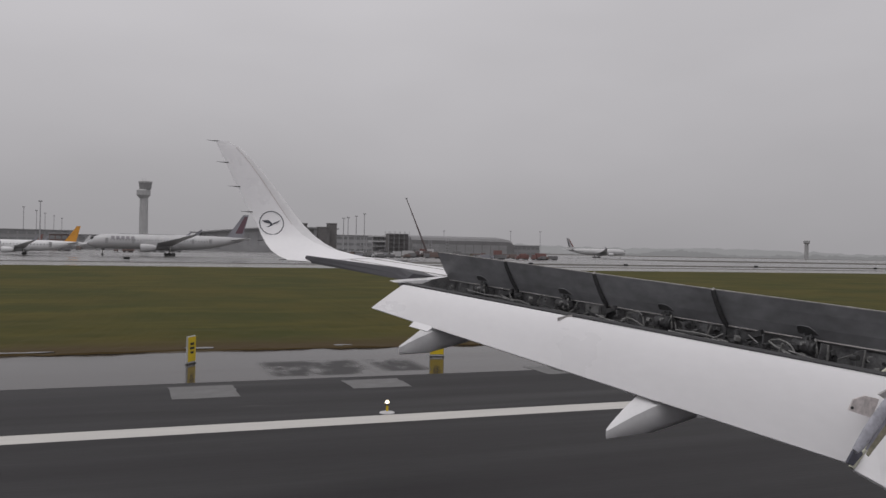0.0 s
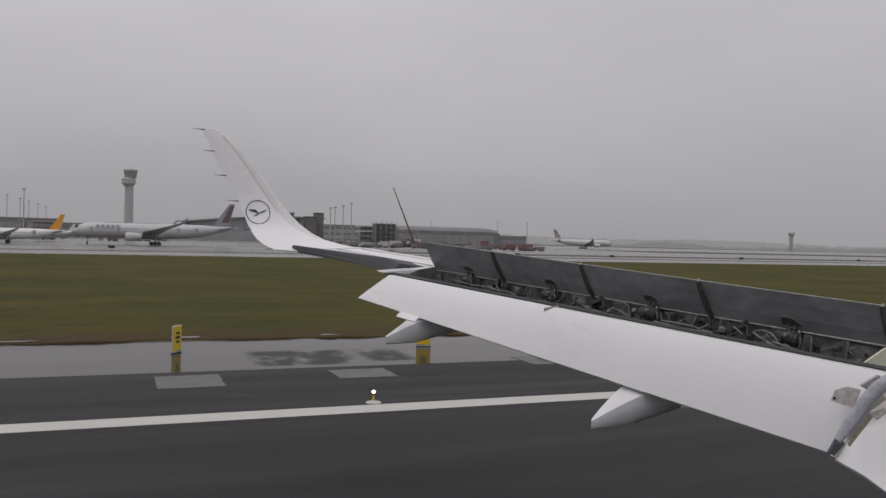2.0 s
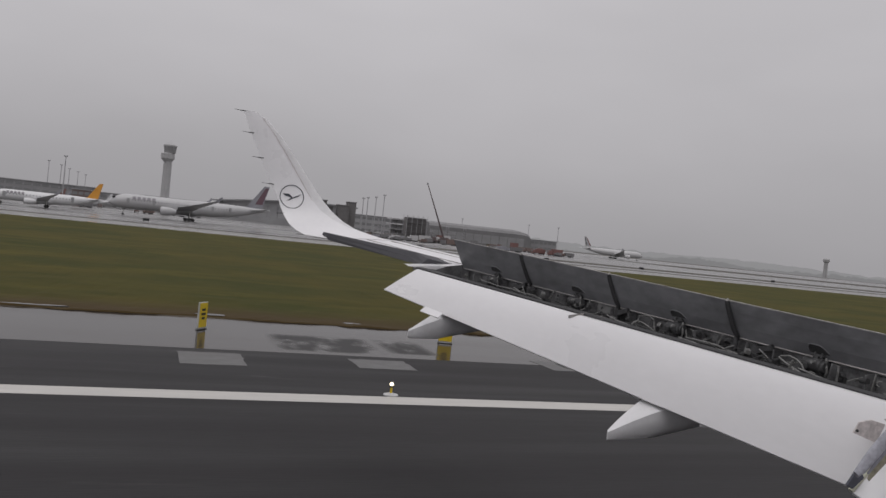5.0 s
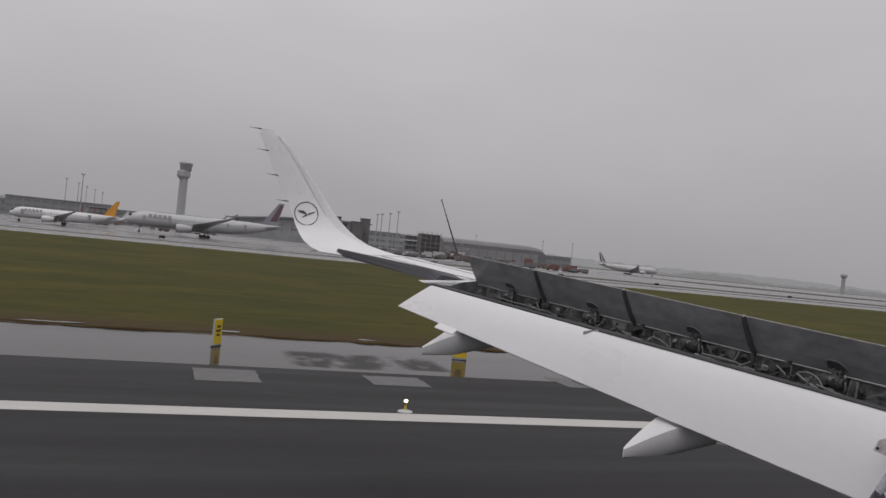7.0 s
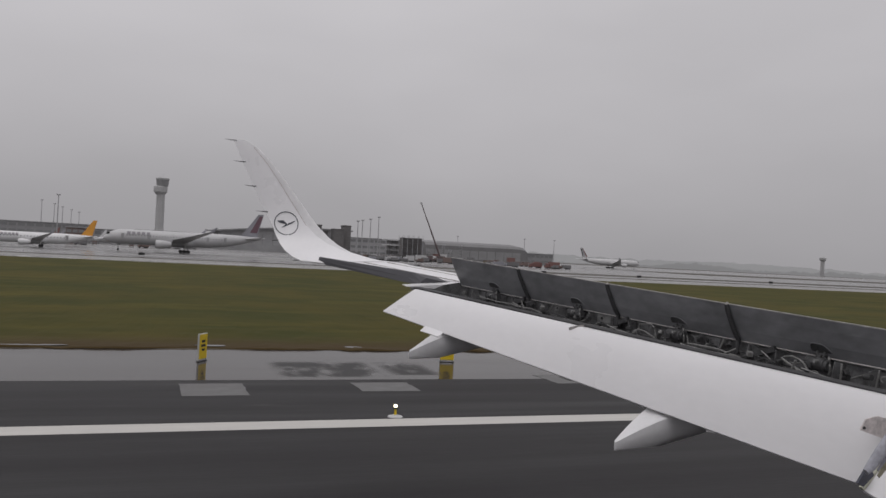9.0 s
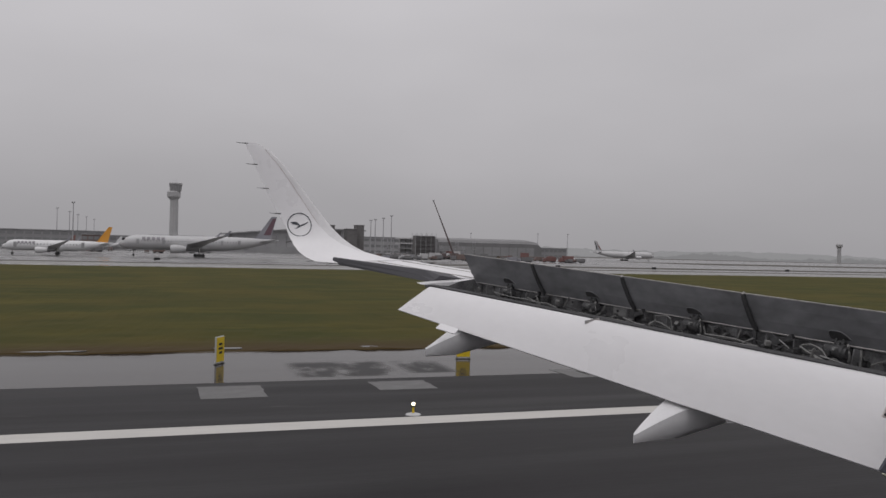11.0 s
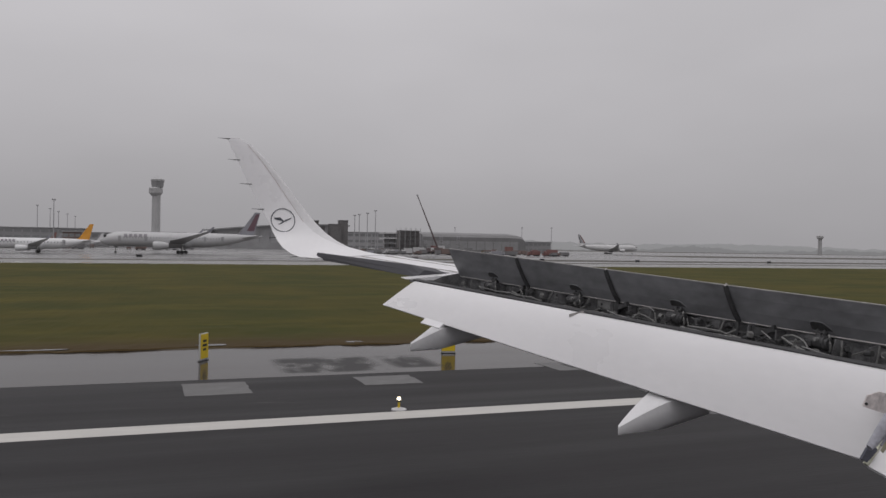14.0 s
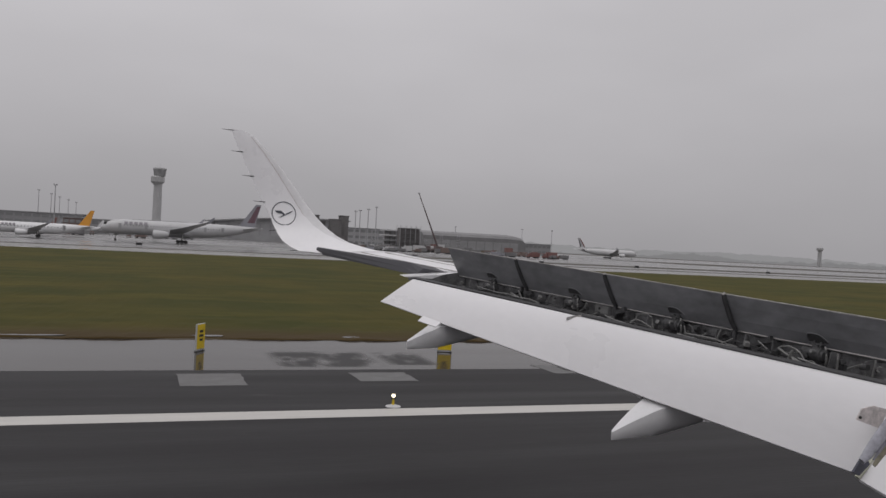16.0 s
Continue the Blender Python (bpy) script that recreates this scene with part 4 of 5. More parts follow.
for ya, yb, da, db in [(8.56, 8.22, 0.03, 0.14), (9.3, 9.14, 0.04, 0.11), (10.02, 9.84, 0.02, 0.09), (5.3, 4.98, 0.07, 0.2), (7.05, 6.72, 0.05, 0.13)]:
    bay_plate("access_plate", 0.05, [(ya, da), (lerp(ya, yb, 0.5), da - 0.012), (yb, da), (yb - 0.02, db), (ya + 0.02, db)], 0.008, M_STEELGREY if ya > 8 else M_CAVITY)
    for s in (0.25, 0.7):
        p = bay_at(lerp(ya, yb, s), 0.05, lerp(da, db, 0.5))
        own("plate_fastener", rod(bmesh.new(), p, (p[0] - 0.012, p[1], p[2]), 0.016, 0.014, 8), M_RECESS)
random.seed(4)


def turned(rx, ry, rz):
    return Euler((radians(rx), radians(ry), radians(rz))).to_matrix().to_4x4()


for k in range(105):
    y = lerp(11.25, 5.0, (k + random.uniform(-0.4, 0.4)) / 104)
    d, drop = random.uniform(0.06, 0.24), random.uniform(0.07, 0.2)
    p = bay_at(y, d, drop)
    bm = bmesh.new()
    kind = k % 5
    if kind == 0:
        box(bm, bay_at(y, 0.09, 0.13), (0.12, 0.014, 0.17), turned(0, random.uniform(-15, 15), random.uniform(-10, 10)), 0.005)
        own("bay_rib", bm, M_CAVITY)
    elif kind == 1:
        w = random.uniform(0.03, 0.06)
        rod(bm, (p[0], y - w, p[2]), (p[0], y + w, p[2] - 0.01), 0.026, 0.022, 10)
        own("bay_unit", bm, M_HYDRO)
    elif kind == 2:
        box(bm, p, (0.05, random.uniform(0.03, 0.08), 0.045), turned(random.uniform(-20, 20), random.uniform(-30, 30), random.uniform(-25, 25)), 0.01)
        own("bay_bracket", bm, M_HYDRO if k % 2 else M_PIPE)
    elif kind == 3:
        a0, r = random.uniform(0, 6.28), random.uniform(0.03, 0.06)
        pipe(bm, [(p[0] + 0.004 * i, y + r * math.cos(a0 + i * 0.6), p[2] + r * 0.7 * math.sin(a0 + i * 0.6)) for i in range(7)], 0.006, 6)
        own("bay_hose", bm, M_PIPE, label="bent metal hose")
    else:
        a = random.uniform(-0.12, 0.12)
        rod(bm, p, bay_at(y + a, d + 0.05, drop + 0.06), 0.008, 0.008, 6)
        own("bay_link", bm, M_PIPE if k % 2 else M_HYDRO)
for k in range(10):
    off, dz = random.uniform(0.1, 0.3), random.uniform(0.13, 0.2)
    y0 = random.uniform(6.3, 11.2)
    bay_line("hydraulic_line", off, random.choice([0.005, 0.007]), [(y0 - i * 0.11, dz + 0.02 * math.sin(i * 0.7 + 2 * k)) for i in range(12)], M_HYDRO)

# panel joints on the upper skin of the outer wing
for frac in (0.32, 0.58):
    pts = []
    for y, xle, zle, xte, zte in [(11.45, 5.89, 3.96, 3.55, 3.985), (12.6, 5.33, 4.05, 3.28, 4.07), (13.5, 4.9, 4.13, 3.06, 4.15), (14.15, 4.57, 4.2, 2.89, 4.2)]:
        c = xle - xte
        pts.append((xle - frac * c, y, lerp(zle, zte, frac) + naca(frac, 0.1) * c * 0.83 + 0.004))
    own("panel_joint", pipe(bmesh.new(), pts, 0.007, 4), M_SEALANT)

# fuselage: a plain tube with the opening the camera looks through
bm = bmesh.new()
XS = [(-19.5, 0.35, 0.9), (-15, 1.1, 0.5), (-10, 1.75, 0.15), (-6, 1.98, 0), (-0.14, 1.98, 0), (0.14, 1.98, 0), (9, 1.98, 0), (15.5, 1.98, 0), (18, 1.6, -0.15), (19.3, 0.9, -0.3), (19.8, 0.2, -0.35)]
NA = 64
FY, FZ = -1.9, 4.0
rv = [[bm.verts.new((x, FY + r * math.cos(2 * math.pi * (a + 0.0) / NA), FZ + dz + r * math.sin(2 * math.pi * (a + 0.0) / NA))) for a in range(NA)] for x, r, dz in XS]
for i in range(len(XS) - 1):
    for a in range(NA):
        if i == 4 and a in (1, 2):
            continue
        bm.faces.new((rv[i][a], rv[i][(a + 1) % NA], rv[i + 1][(a + 1) % NA], rv[i + 1][a]))
bm.faces.new(rv[0][::-1])
bm.faces.new(rv[-1])
own("fuselage", bm, M_WING, smooth=True)
for z in (4.19, 4.59):
    yy = FY + math.sqrt(1.98 ** 2 - (z - FZ) ** 2)
    own("window_frame", newbox((0, yy - 0.012, z + (0.014 if z > 4.4 else -0.014)), (0.3, 0.03, 0.03)), M_WING)
for x, y, r in [(3.9, 1.9, 0.58), (3.9, -5.7, 0.58), (16.2, -1.9, 0.38)]:
    bm = bmesh.new()
    for s in (-0.32, 0.32):
        rod(bm, (x, y + s - 0.18, r), (x, y + s + 0.18, r), r, r, 24)
    wheel = own("wheel_pair", bm, M_BLACK, label="black landing gear tyres")
    own("gear_leg", rod(bmesh.new(), (x, y, r), (x + (1.2 if x < 10 else 0), y, 3.2 if x < 10 else 2.4), 0.11, 0.14, 12), M_STEEL)


# ---- parked and taxiing airliners ----
def airliner(at, length, radius, span, body, fin_mat, label, stripes=(), marks=True, turn=0.0):
    """Nose at the origin, tail towards +x; built with its main parts."""
    t = thing("airliner", at, label, "aircraft", "airliners on the far apron", turn)
    L, R = length, radius
    gz = R * 1.9 if length > 50 else R * 1.75
    secs = [(0.0, 0.05, -0.3), (0.004, 0.2, -0.28), (0.014, 0.4, -0.24), (0.03, 0.6, -0.18), (0.05, 0.78, -0.1), (0.075, 0.91, -0.04), (0.1, 0.98, -0.01), (0.13, 1, 0), (0.64, 1, 0), (0.74, 0.88, 0.1), (0.84, 0.62, 0.3), (0.93, 0.32, 0.52), (0.985, 0.13, 0.66), (1.0, 0.06, 0.68)]
    n = 20
    rings = [[(s * L, r * R * math.cos(2 * math.pi * k / n), gz + dz * R + r * R * math.sin(2 * math.pi * k / n)) for k in range(n)] for s, r, dz in secs]
    part("fuselage", loft(bmesh.new(), rings), body, t, smooth=True)

    def flat(p, chord0, chord1, th):
        (x0, y0, z0), (x1, y1, z1) = p
        rr = []
        for x, y, z, c in ((x0, y0, z0, chord0), (lerp(x0, x1, 0.5), lerp(y0, y1, 0.5), lerp(z0, z1, 0.45), lerp(chord0, chord1, 0.62)), (x1, y1, z1, chord1)):
            rr.append([(x, y, z), (x + c * 0.3, y, z + c * th), (x + c, y, z), (x + c * 0.35, y, z - c * th * 0.7)])
        return loft(bmesh.new(), rr)
    hs = span / 2
    for sgn in (-1, 1):
        wing = part("wing", flat(((0.33 * L, sgn * R * 0.6, gz - R * 0.55), (0.33 * L + hs * 0.58, sgn * hs, gz + hs * 0.1)), 0.17 * L, 0.03 * L, 0.055), body, t)
        part("winglet", flat(((0.33 * L + hs * 0.58, sgn * hs, gz + hs * 0.1), (0.33 * L + hs * 0.66, sgn * hs * 1.01, gz + hs * 0.1 + 1.9)), 0.03 * L, 0.012 * L, 0.05), M_TAILGREY, wing)
        part("tailplane", flat(((0.86 * L, sgn * R * 0.3, gz + R * 0.45), (0.95 * L, sgn * hs * 0.33, gz + R * 0.75)), 0.085 * L, 0.03 * L, 0.05), body, t)
        ex, ey, ez = 0.31 * L, sgn * hs * 0.34, gz - R * 0.82
        er = R * 0.56
        prof = [(0, 0.82), (0.06, 1.0), (0.35, 1.04), (0.7, 0.9), (1.0, 0.6)]
        el = R * 2.0
        eng = part("engine", loft(bmesh.new(), [[(ex + s * el, ey + er * q * math.cos(2 * math.pi * k / 16), ez + er * q * math.sin(2 * math.pi * k / 16)) for k in range(16)] for s, q in prof]), body, t, smooth=True)
        part("intake", rod(bmesh.new(), (ex - 0.03, ey, ez), (ex + 0.1, ey, ez), er * 0.72, er * 0.72, 16), M_BLACK, eng, "dark engine intake")
        part("pylon", newbox((ex + el * 0.62, ey, ez + er * 0.95), (el * 0.9, 0.35, er * 0.7)), body, eng)
        gx, gy, wr = 0.49 * L, sgn * R * 1.25, 0.68 if L > 50 else 0.58
        bm = bmesh.new()
        for dx in ((-1.45, 0, 1.45) if L > 50 else (0,)):
            rod(bm, (gx + dx, gy - 0.5, wr), (gx + dx, gy + 0.5, wr), wr, wr, 14)
        part("wheels", bm, M_FARTYRE, t, "black main wheels")
        part("gear_leg", rod(bmesh.new(), (gx, gy, wr), (gx, gy * 0.9, gz - R * 0.5), 0.22, 0.25), M_STEEL, t)
    part("belly_fairing", loft(bmesh.new(), [[(x * L, R * w * math.cos(math.pi * k / 8), gz - R * 0.45 - R * d * math.sin(math.pi * k / 8)) for k in range(9)] for x, w, d in ((0.3, 0.5, 0.3), (0.35, 0.95, 0.68), (0.52, 0.98, 0.72), (0.6, 0.5, 0.3))]), body, t, smooth=True)
    for x in (0.115, 0.27, 0.63, 0.74) if L > 50 else (0.12, 0.72):
        part("door", newbox((x * L, -R * (0.995 if x < 0.65 else 0.9), gz + R * 0.12 + (R * 0.08 if x > 0.65 else 0)), (1.05, 0.05, 1.9), None, 0.02), M_DOORGREY, t, "grey outlined cabin door")
    part("nose_wheels", rod(bmesh.new(), (0.09 * L, -0.4, 0.45), (0.09 * L, 0.4, 0.45), 0.45, 0.45, 14), M_FARTYRE, t)
    part("nose_leg", rod(bmesh.new(), (0.09 * L, 0, 0.45), (0.09 * L, 0, gz - R * 0.7), 0.15, 0.18), M_STEEL, t)
    fh = 0.285 * L * 0.55 if L > 50 else 0.16 * L
    z0 = gz + R * 0.72
    fx = [(0.81 * L, z0), (0.85 * L, z0 + fh * 0.1), (0.95 * L, z0 + fh), (0.985 * L, z0 + fh), (0.945 * L, z0)]
    bm = bmesh.new()
    loft(bm, [[(x, -0.22, z) for x, z in fx], [(x, 0.22, z) for x, z in fx]])
    fin = part("fin", bm, fin_mat, t, "painted tail fin")
    for i, (m, a0, a1) in enumerate(stripes):
        q = lambda a, e: (lerp(lerp(fx[1][0], fx[4][0], a), lerp(fx[2][0], fx[3][0], a), e), -0.25, lerp(z0 + fh * 0.1, z0 + fh, e))
        bm = bmesh.new()
        bm.faces.new([bm.verts.new(p) for p in (q(a0, 0.12), q(a1, 0.12), q(a1, 0.92), q(a0, 0.92))])
        r = bmesh.ops.extrude_face_region(bm, geom=bm.faces[:])
        bmesh.ops.translate(bm, verts=[v for v in r["geom"] if isinstance(v, bmesh.types.BMVert)], vec=(0, 0.02, 0))
        r = bmesh.ops.duplicate(bm, geom=bm.verts[:] + bm.edges[:] + bm.faces[:])
        bmesh.ops.translate(bm, verts=[v for v in r["geom"] if isinstance(v, bmesh.types.BMVert)], vec=(0, 0.48, 0))
        part("fin_stripe", bm, m, fin, "painted fin stripe")
    part("windscreen", newbox((0.03 * L, 0, gz + R * 0.38), (0.016 * L, R * 0.9, R * 0.22), Euler((0, radians(-28), 0)).to_matrix().to_4x4(), 0.05), M_BLACK, t, "dark cockpit windows")
    # cabin windows
    nw = int(L * 0.62 / 1.1)
    me = None
    for i in range(nw):
        x = 0.14 * L + i * 1.1
        if me is None:
            w = part("window", newbox((0, -R * 0.985, gz + R * 0.22), (0.28, 0.06, 0.4)), M_GLASS, t)
            me = w.data
        else:
            w = new("window", me)
            w.parent = t
        w.location = (x, 0.0, 0.0)
    if marks:
        mx = 0.15 * L
        for i in range(5):
            h = R * 0.42
            bm = newbox((mx + i * R * 0.62, -R * 0.9, gz + R * 0.52), (R * 0.42, 0.1, h), Euler((radians(-28), 0, 0)).to_matrix().to_4x4())
            part("title_bar", bm, M_TITLE, t, "plain grey bar of lettering")
    return t


airliner((-17.5, 348, 0), 62.8, 2.95, 60, M_BODYGREY, M_TAILGREY, "pale grey wide-body airliner with burgundy and grey tail", ((M_BURGUNDY, 0.42, 0.95),))
airliner((-56.0, 332, 0), 37.6, 1.98, 35.8, M_BODYWHITE, M_ORANGE, "white narrow-body airliner with an orange tail fin on the taxiway")
airliner((470.0, 715, 0), 70.0, 3.1, 62, M_BODYFAR, M_BODYFAR, "white wide-body airliner with striped tail far across the apron", ((M_RED, 0.02, 0.3), (M_TAILGREY, 0.42, 0.6), (M_BLACK, 0.72, 0.92)), marks=False, turn=180.0)
for x, y, turn in [(-96, 640, 20), (-66, 655, 15), (-40, 668, 15)]:
    airliner((x, y, 0), 37.0, 1.95, 34, M_BODYWHITE, random.choice([M_RED, M_BODYWHITE, M_BODYGREY]), "white narrow-body airliner parked at the far terminal", marks=False, turn=turn)


# ---- control tower ----
def ring_of(x, y, z, r, n=12, ry=None):
    return [(x + r * math.cos(2 * math.pi * k / n), y + (ry or r) * math.sin(2 * math.pi * k / n), z) for k in range(n)]


tw = thing("control_tower", (9, 1000, 0), "tall slim pale concrete control tower with a flared cab", "tower")
part("shaft", loft(bmesh.new(), [ring_of(0, 0, z, r) for z, r in ((0, 5.6), (20, 4.9), (60, 4.6))]), M_TOWER, tw, smooth=False)
part("cab_base", loft(bmesh.new(), [ring_of(-0.6, 0, z, r) for z, r in ((58, 4.6), (61.5, 7.6), (67, 7.6), (68, 6.0))]), M_TOWER, tw)
part("cab_glass", loft(bmesh.new(), [ring_of(1.2, 0, z, r) for z, r in ((68, 6.3), (75.5, 7.2))]), M_FACADE, tw, "dark sloping cab windows")
part("cab_roof", loft(bmesh.new(), [ring_of(1.2, 0, z, r) for z, r in ((75.5, 7.6), (77.2, 7.6), (78.2, 5.0))]), M_TOWER, tw)
for dx, h in ((-2, 81), (1.5, 82.5)):
    part("antenna", rod(bmesh.new(), (dx, 0, 77), (dx, 0, h), 0.2, 0.1), M_MAST, tw)
part("base_building", newbox((4, 0, 8), (60, 30, 17)), M_FACADE, tw)
t2 = thing("control_tower", (1485, 1500, 0), "small distant tower fading into the mist", "tower")
part("shaft", loft(bmesh.new(), [ring_of(0, 0, z, 4.6) for z in (0, 36)]), M_TOWER, t2)
part("cab", loft(bmesh.new(), [ring_of(0, 0, z, r) for z, r in ((36, 4.6), (38, 7.4), (43, 7.8), (45.5, 5))]), M_TOWER, t2)


# ---- buildings ----
def building(name, x0, x1, y0, depth, h, label, wall_mat, roof_mat=None, cols=10, storeys=3, overhang=0.6, win=True, turn=0):
    t = thing(name, (x0, y0, 0), label, "building", turn=turn)
    w = x1 - x0
    part("wall", newbox((w / 2, depth / 2, h / 2), (w, depth, h)), wall_mat, t)
    part("roof", newbox((w / 2, depth / 2, h + 0.35), (w + overhang * 2, depth + overhang * 2, 0.7)), roof_mat or M_ROOF, t)
    if win:
        me = None
        sw, sh = w / cols, h / storeys
        for j in range(storeys):
            for i in range(cols):
                if me is None:
                    o = part("window", newbox((0, -0.05, 0), (sw * 0.78, 0.25, sh * 0.42)), M_GLASS, t)
                    me = o.data
                else:
                    o = new("window", me)
                    o.parent = t
                o.location = (sw * (i + 0.5), 0, sh * (j + 0.58))
    return t


building("terminal_building", -330, -52, 720, 50, 11.0, "long low grey pier with window bands", M_CLADDING, cols=40, storeys=2)
building("terminal_building", -50, 70, 735, 40, 11.5, "long low grey pier beside the tower", M_CLADDING, cols=20, storeys=2)
building("warehouse", -120, -46, 690, 28, 14.0, "grey flat-roofed airport building with window bands", M_FACADE, cols=12, storeys=3)
building("service_block", -52, -41, 585, 12, 10.5, "small brown-clad service block on the apron edge", M_BRICKRED, cols=3, storeys=2)
# main terminal with its oversailing curved roof
tm = thing("terminal_building", (56, 800, 0), "large terminal with an oversailing curved roof and glass front", "building")
rr = []
for i in range(15):
    x = -4 + i * 138 / 14
    z = 17.5 + 7.5 * math.sin(i / 14 * math.pi * 0.62)
    rr.append([(x, -2.5, z), (x, 66, z + 1.5), (x, 66, z - 0.6), (x, -2.5, z - 1.2)])
part("curved_roof", loft(bmesh.new(), rr), M_ROOF, tm)
part("glass_front", loft(bmesh.new(), [[(x, 2, 0), (x, 2, z - 1.0), (x, 58, z), (x, 58, 0)] for x, z in ((4 + i * 124 / 12, 17.5 + 7.5 * math.sin((8 + i * 124 / 12) / 138 * math.pi * 0.62)) for i in range(13))]), M_CLADDING, tm)
for i in range(13):
    part("mullion", newbox((6 + i * 10, 1.9, 8.3), (0.7, 0.7, 16.5)), M_FACADE, tm)
part("wall", newbox((66, 20, 3), (134, 60, 6)), M_CLADDING, tm)
building("terminal_pier", 140, 232, 742, 30, 16.5, "low grey terminal pier behind the building site", M_CLADDING, cols=16, storeys=3)
building("hangar_annex", 338, 366, 705, 25, 10.0, "low grey annex at the end of the long hangar", M_FACADE, cols=6, storeys=2)


# ---- the building site: concrete cores, a half-built storey frame, scaffolds ----
def core(x0, x1, y, h, label):
    t = thing("concrete_core", (x0, y, 0), label, "building core", "raw concrete cores on the site")
    w = x1 - x0
    part("shaft", newbox((w / 2, 4, h / 2), (w, 8, h)), M_DARKCONC, t)
    part("cap", newbox((w / 2, 4, h + 0.3), (w + 0.5, 8.5, 0.6)), M_DARKCONC, t)
    for k in range(1, int(h / 3.6)):
        part("pour_joint", newbox((w / 2, 3.97, k * 3.6), (w + 0.06, 8, 0.12)), M_FACADE2, t)
    return t


for a, b, y, h in [(105.5, 109.6, 552, 20.6), (110.6, 115.2, 558, 16.9), (117.2, 124.6, 549, 18.4), (124.9, 130.3, 553, 21.2)]:
    core(a, b, y, h, "raw grey concrete stair core of an unfinished building")
fr = thing("storey_frame", (157, 556, 0), "half-built storey frame with pale slab edges", "building")
for k in range(4):
    part("slab", newbox((9.5, 6, 2.8 + k * 3.6), (18.5, 14, 0.9)), M_WHITE if k > 1 else M_FACADE, fr)
for i in range(6):
    part("column", newbox((0.8 + i * 3.5, 0, 6.8), (0.5, 0.5, 13.5)), M_DARKCONC, fr)
part("back_wall", newbox((9.5, 1.6, 6.5), (18, 0.4, 13)), M_FACADE, fr)
bx = thing("scaffold_box", (159.5, 526, 0), "dark boxy concrete block wrapped in scaffold on the building site", "scaffold")
part("block", newbox((7.3, 4.4, 7.6), (13.6, 7, 15.2)), M_DARKCONC, bx)
for k in range(5):
    part("deck", newbox((7.3, 0.2, 2.6 + k * 3.0), (15.2, 1.3, 0.2)), M_FACADE2, bx)
for i in range(5):
    for d in (-0.4, 8.2):
        part("post", rod(bmesh.new(), (0.1 + i * 3.6, d, 0), (0.1 + i * 3.6, d, 16.8), 0.16, 0.16), M_MAST, bx)
hg = thing("hangar", (234, 700, 0), "long pale hangar with a rounded roof end", "building")
rr = []
for x, k in [(0, 1), (24, 1), (48, 1), (72, 1), (92, 1), (97, 0.97), (100, 0.91), (102, 0.8), (102.8, 0.66)]:
    rr.append([(x, 0, 0), (x, 0, 13.6 * k), (x, 3, 16.0 * k), (x, 20, 17.8 * k), (x, 37, 16.0 * k), (x, 40, 13.6 * k), (x, 40, 0)])
part("shell", loft(bmesh.new(), rr), M_FACADE2, hg)
for i in range(11):
    part("door_panel", newbox((5 + i * 8.6, -0.15, 5.0), (8.0, 0.3, 10)), M_FACADE, hg)

# mobile crane with a raised telescopic boom
cr = thing("mobile_crane", (167.5, 480, 0), "mobile crane with a long leaning telescopic boom", "crane")
part("chassis", newbox((2.5, 0, 1.4), (14, 2.8, 1.1), None, 0.1), M_CRANE, cr)
part("cab", newbox((-3.2, 0, 2.8), (2.4, 2.6, 2.0), None, 0.2), M_CRANE, cr)
part("turntable", newbox((3.5, 0, 2.9), (5, 2.6, 2.0), None, 0.2), M_CRANE, cr)
for i in range(5):
    for s in (-1.2, 1.2):
        part("wheel", rod(bmesh.new(), (-3.2 + i * 2.8, s - 0.25, 0.75), (-3.2 + i * 2.8, s + 0.25, 0.75), 0.75, 0.75, 14), M_BLACK, cr)
foot, head = Vector((3.2, 0, 3.2)), Vector((-10.9, 0, 36.0))
for k, w in enumerate((0.62, 0.5, 0.4, 0.3)):
    part("boom_section", rod(bmesh.new(), foot.lerp(head, k / 4 - (0.02 if k else 0)), foot.lerp(head, (k + 1) / 4), w, w * 0.94, 8), M_CRANE, cr)
part("jib_head", newbox(head, (1.0, 0.7, 1.1), None, 0.1), M_MAST, cr)


# ---- light masts ----
def mast(x, y, h):
    t = thing("light_mast", (x, y, 0), "tall slim galvanised apron light mast", "light mast", "apron light masts")
    part("pole", rod(bmesh.new(), (0, 0, 0), (0, 0, h), 0.42, 0.24, 10), M_MAST, t)
    part("head_frame", newbox((0, 0, h), (2.2, 0.8, 0.4)), M_MAST, t)
    for i in (-0.7, 0.7):
        part("floodlight", newbox((i, -0.4, h + 0.45), (0.7, 0.4, 0.5), None, 0.08), M_FACADE, t)


for x, y, h in [(151.4, 620, 27.6), (155, 620, 28.4), (161.5, 620, 29.6), (168, 620, 31.7), (404, 850, 27.5), (442, 850, 28), (322, 850, 26), (-91.7, 800, 35.5), (-83.5, 820, 33.5), (-82.1, 880, 33), (-80.1, 950, 33), (-76.3, 1000, 32), (-55, 560, 30)]:
    mast(x, y, h)


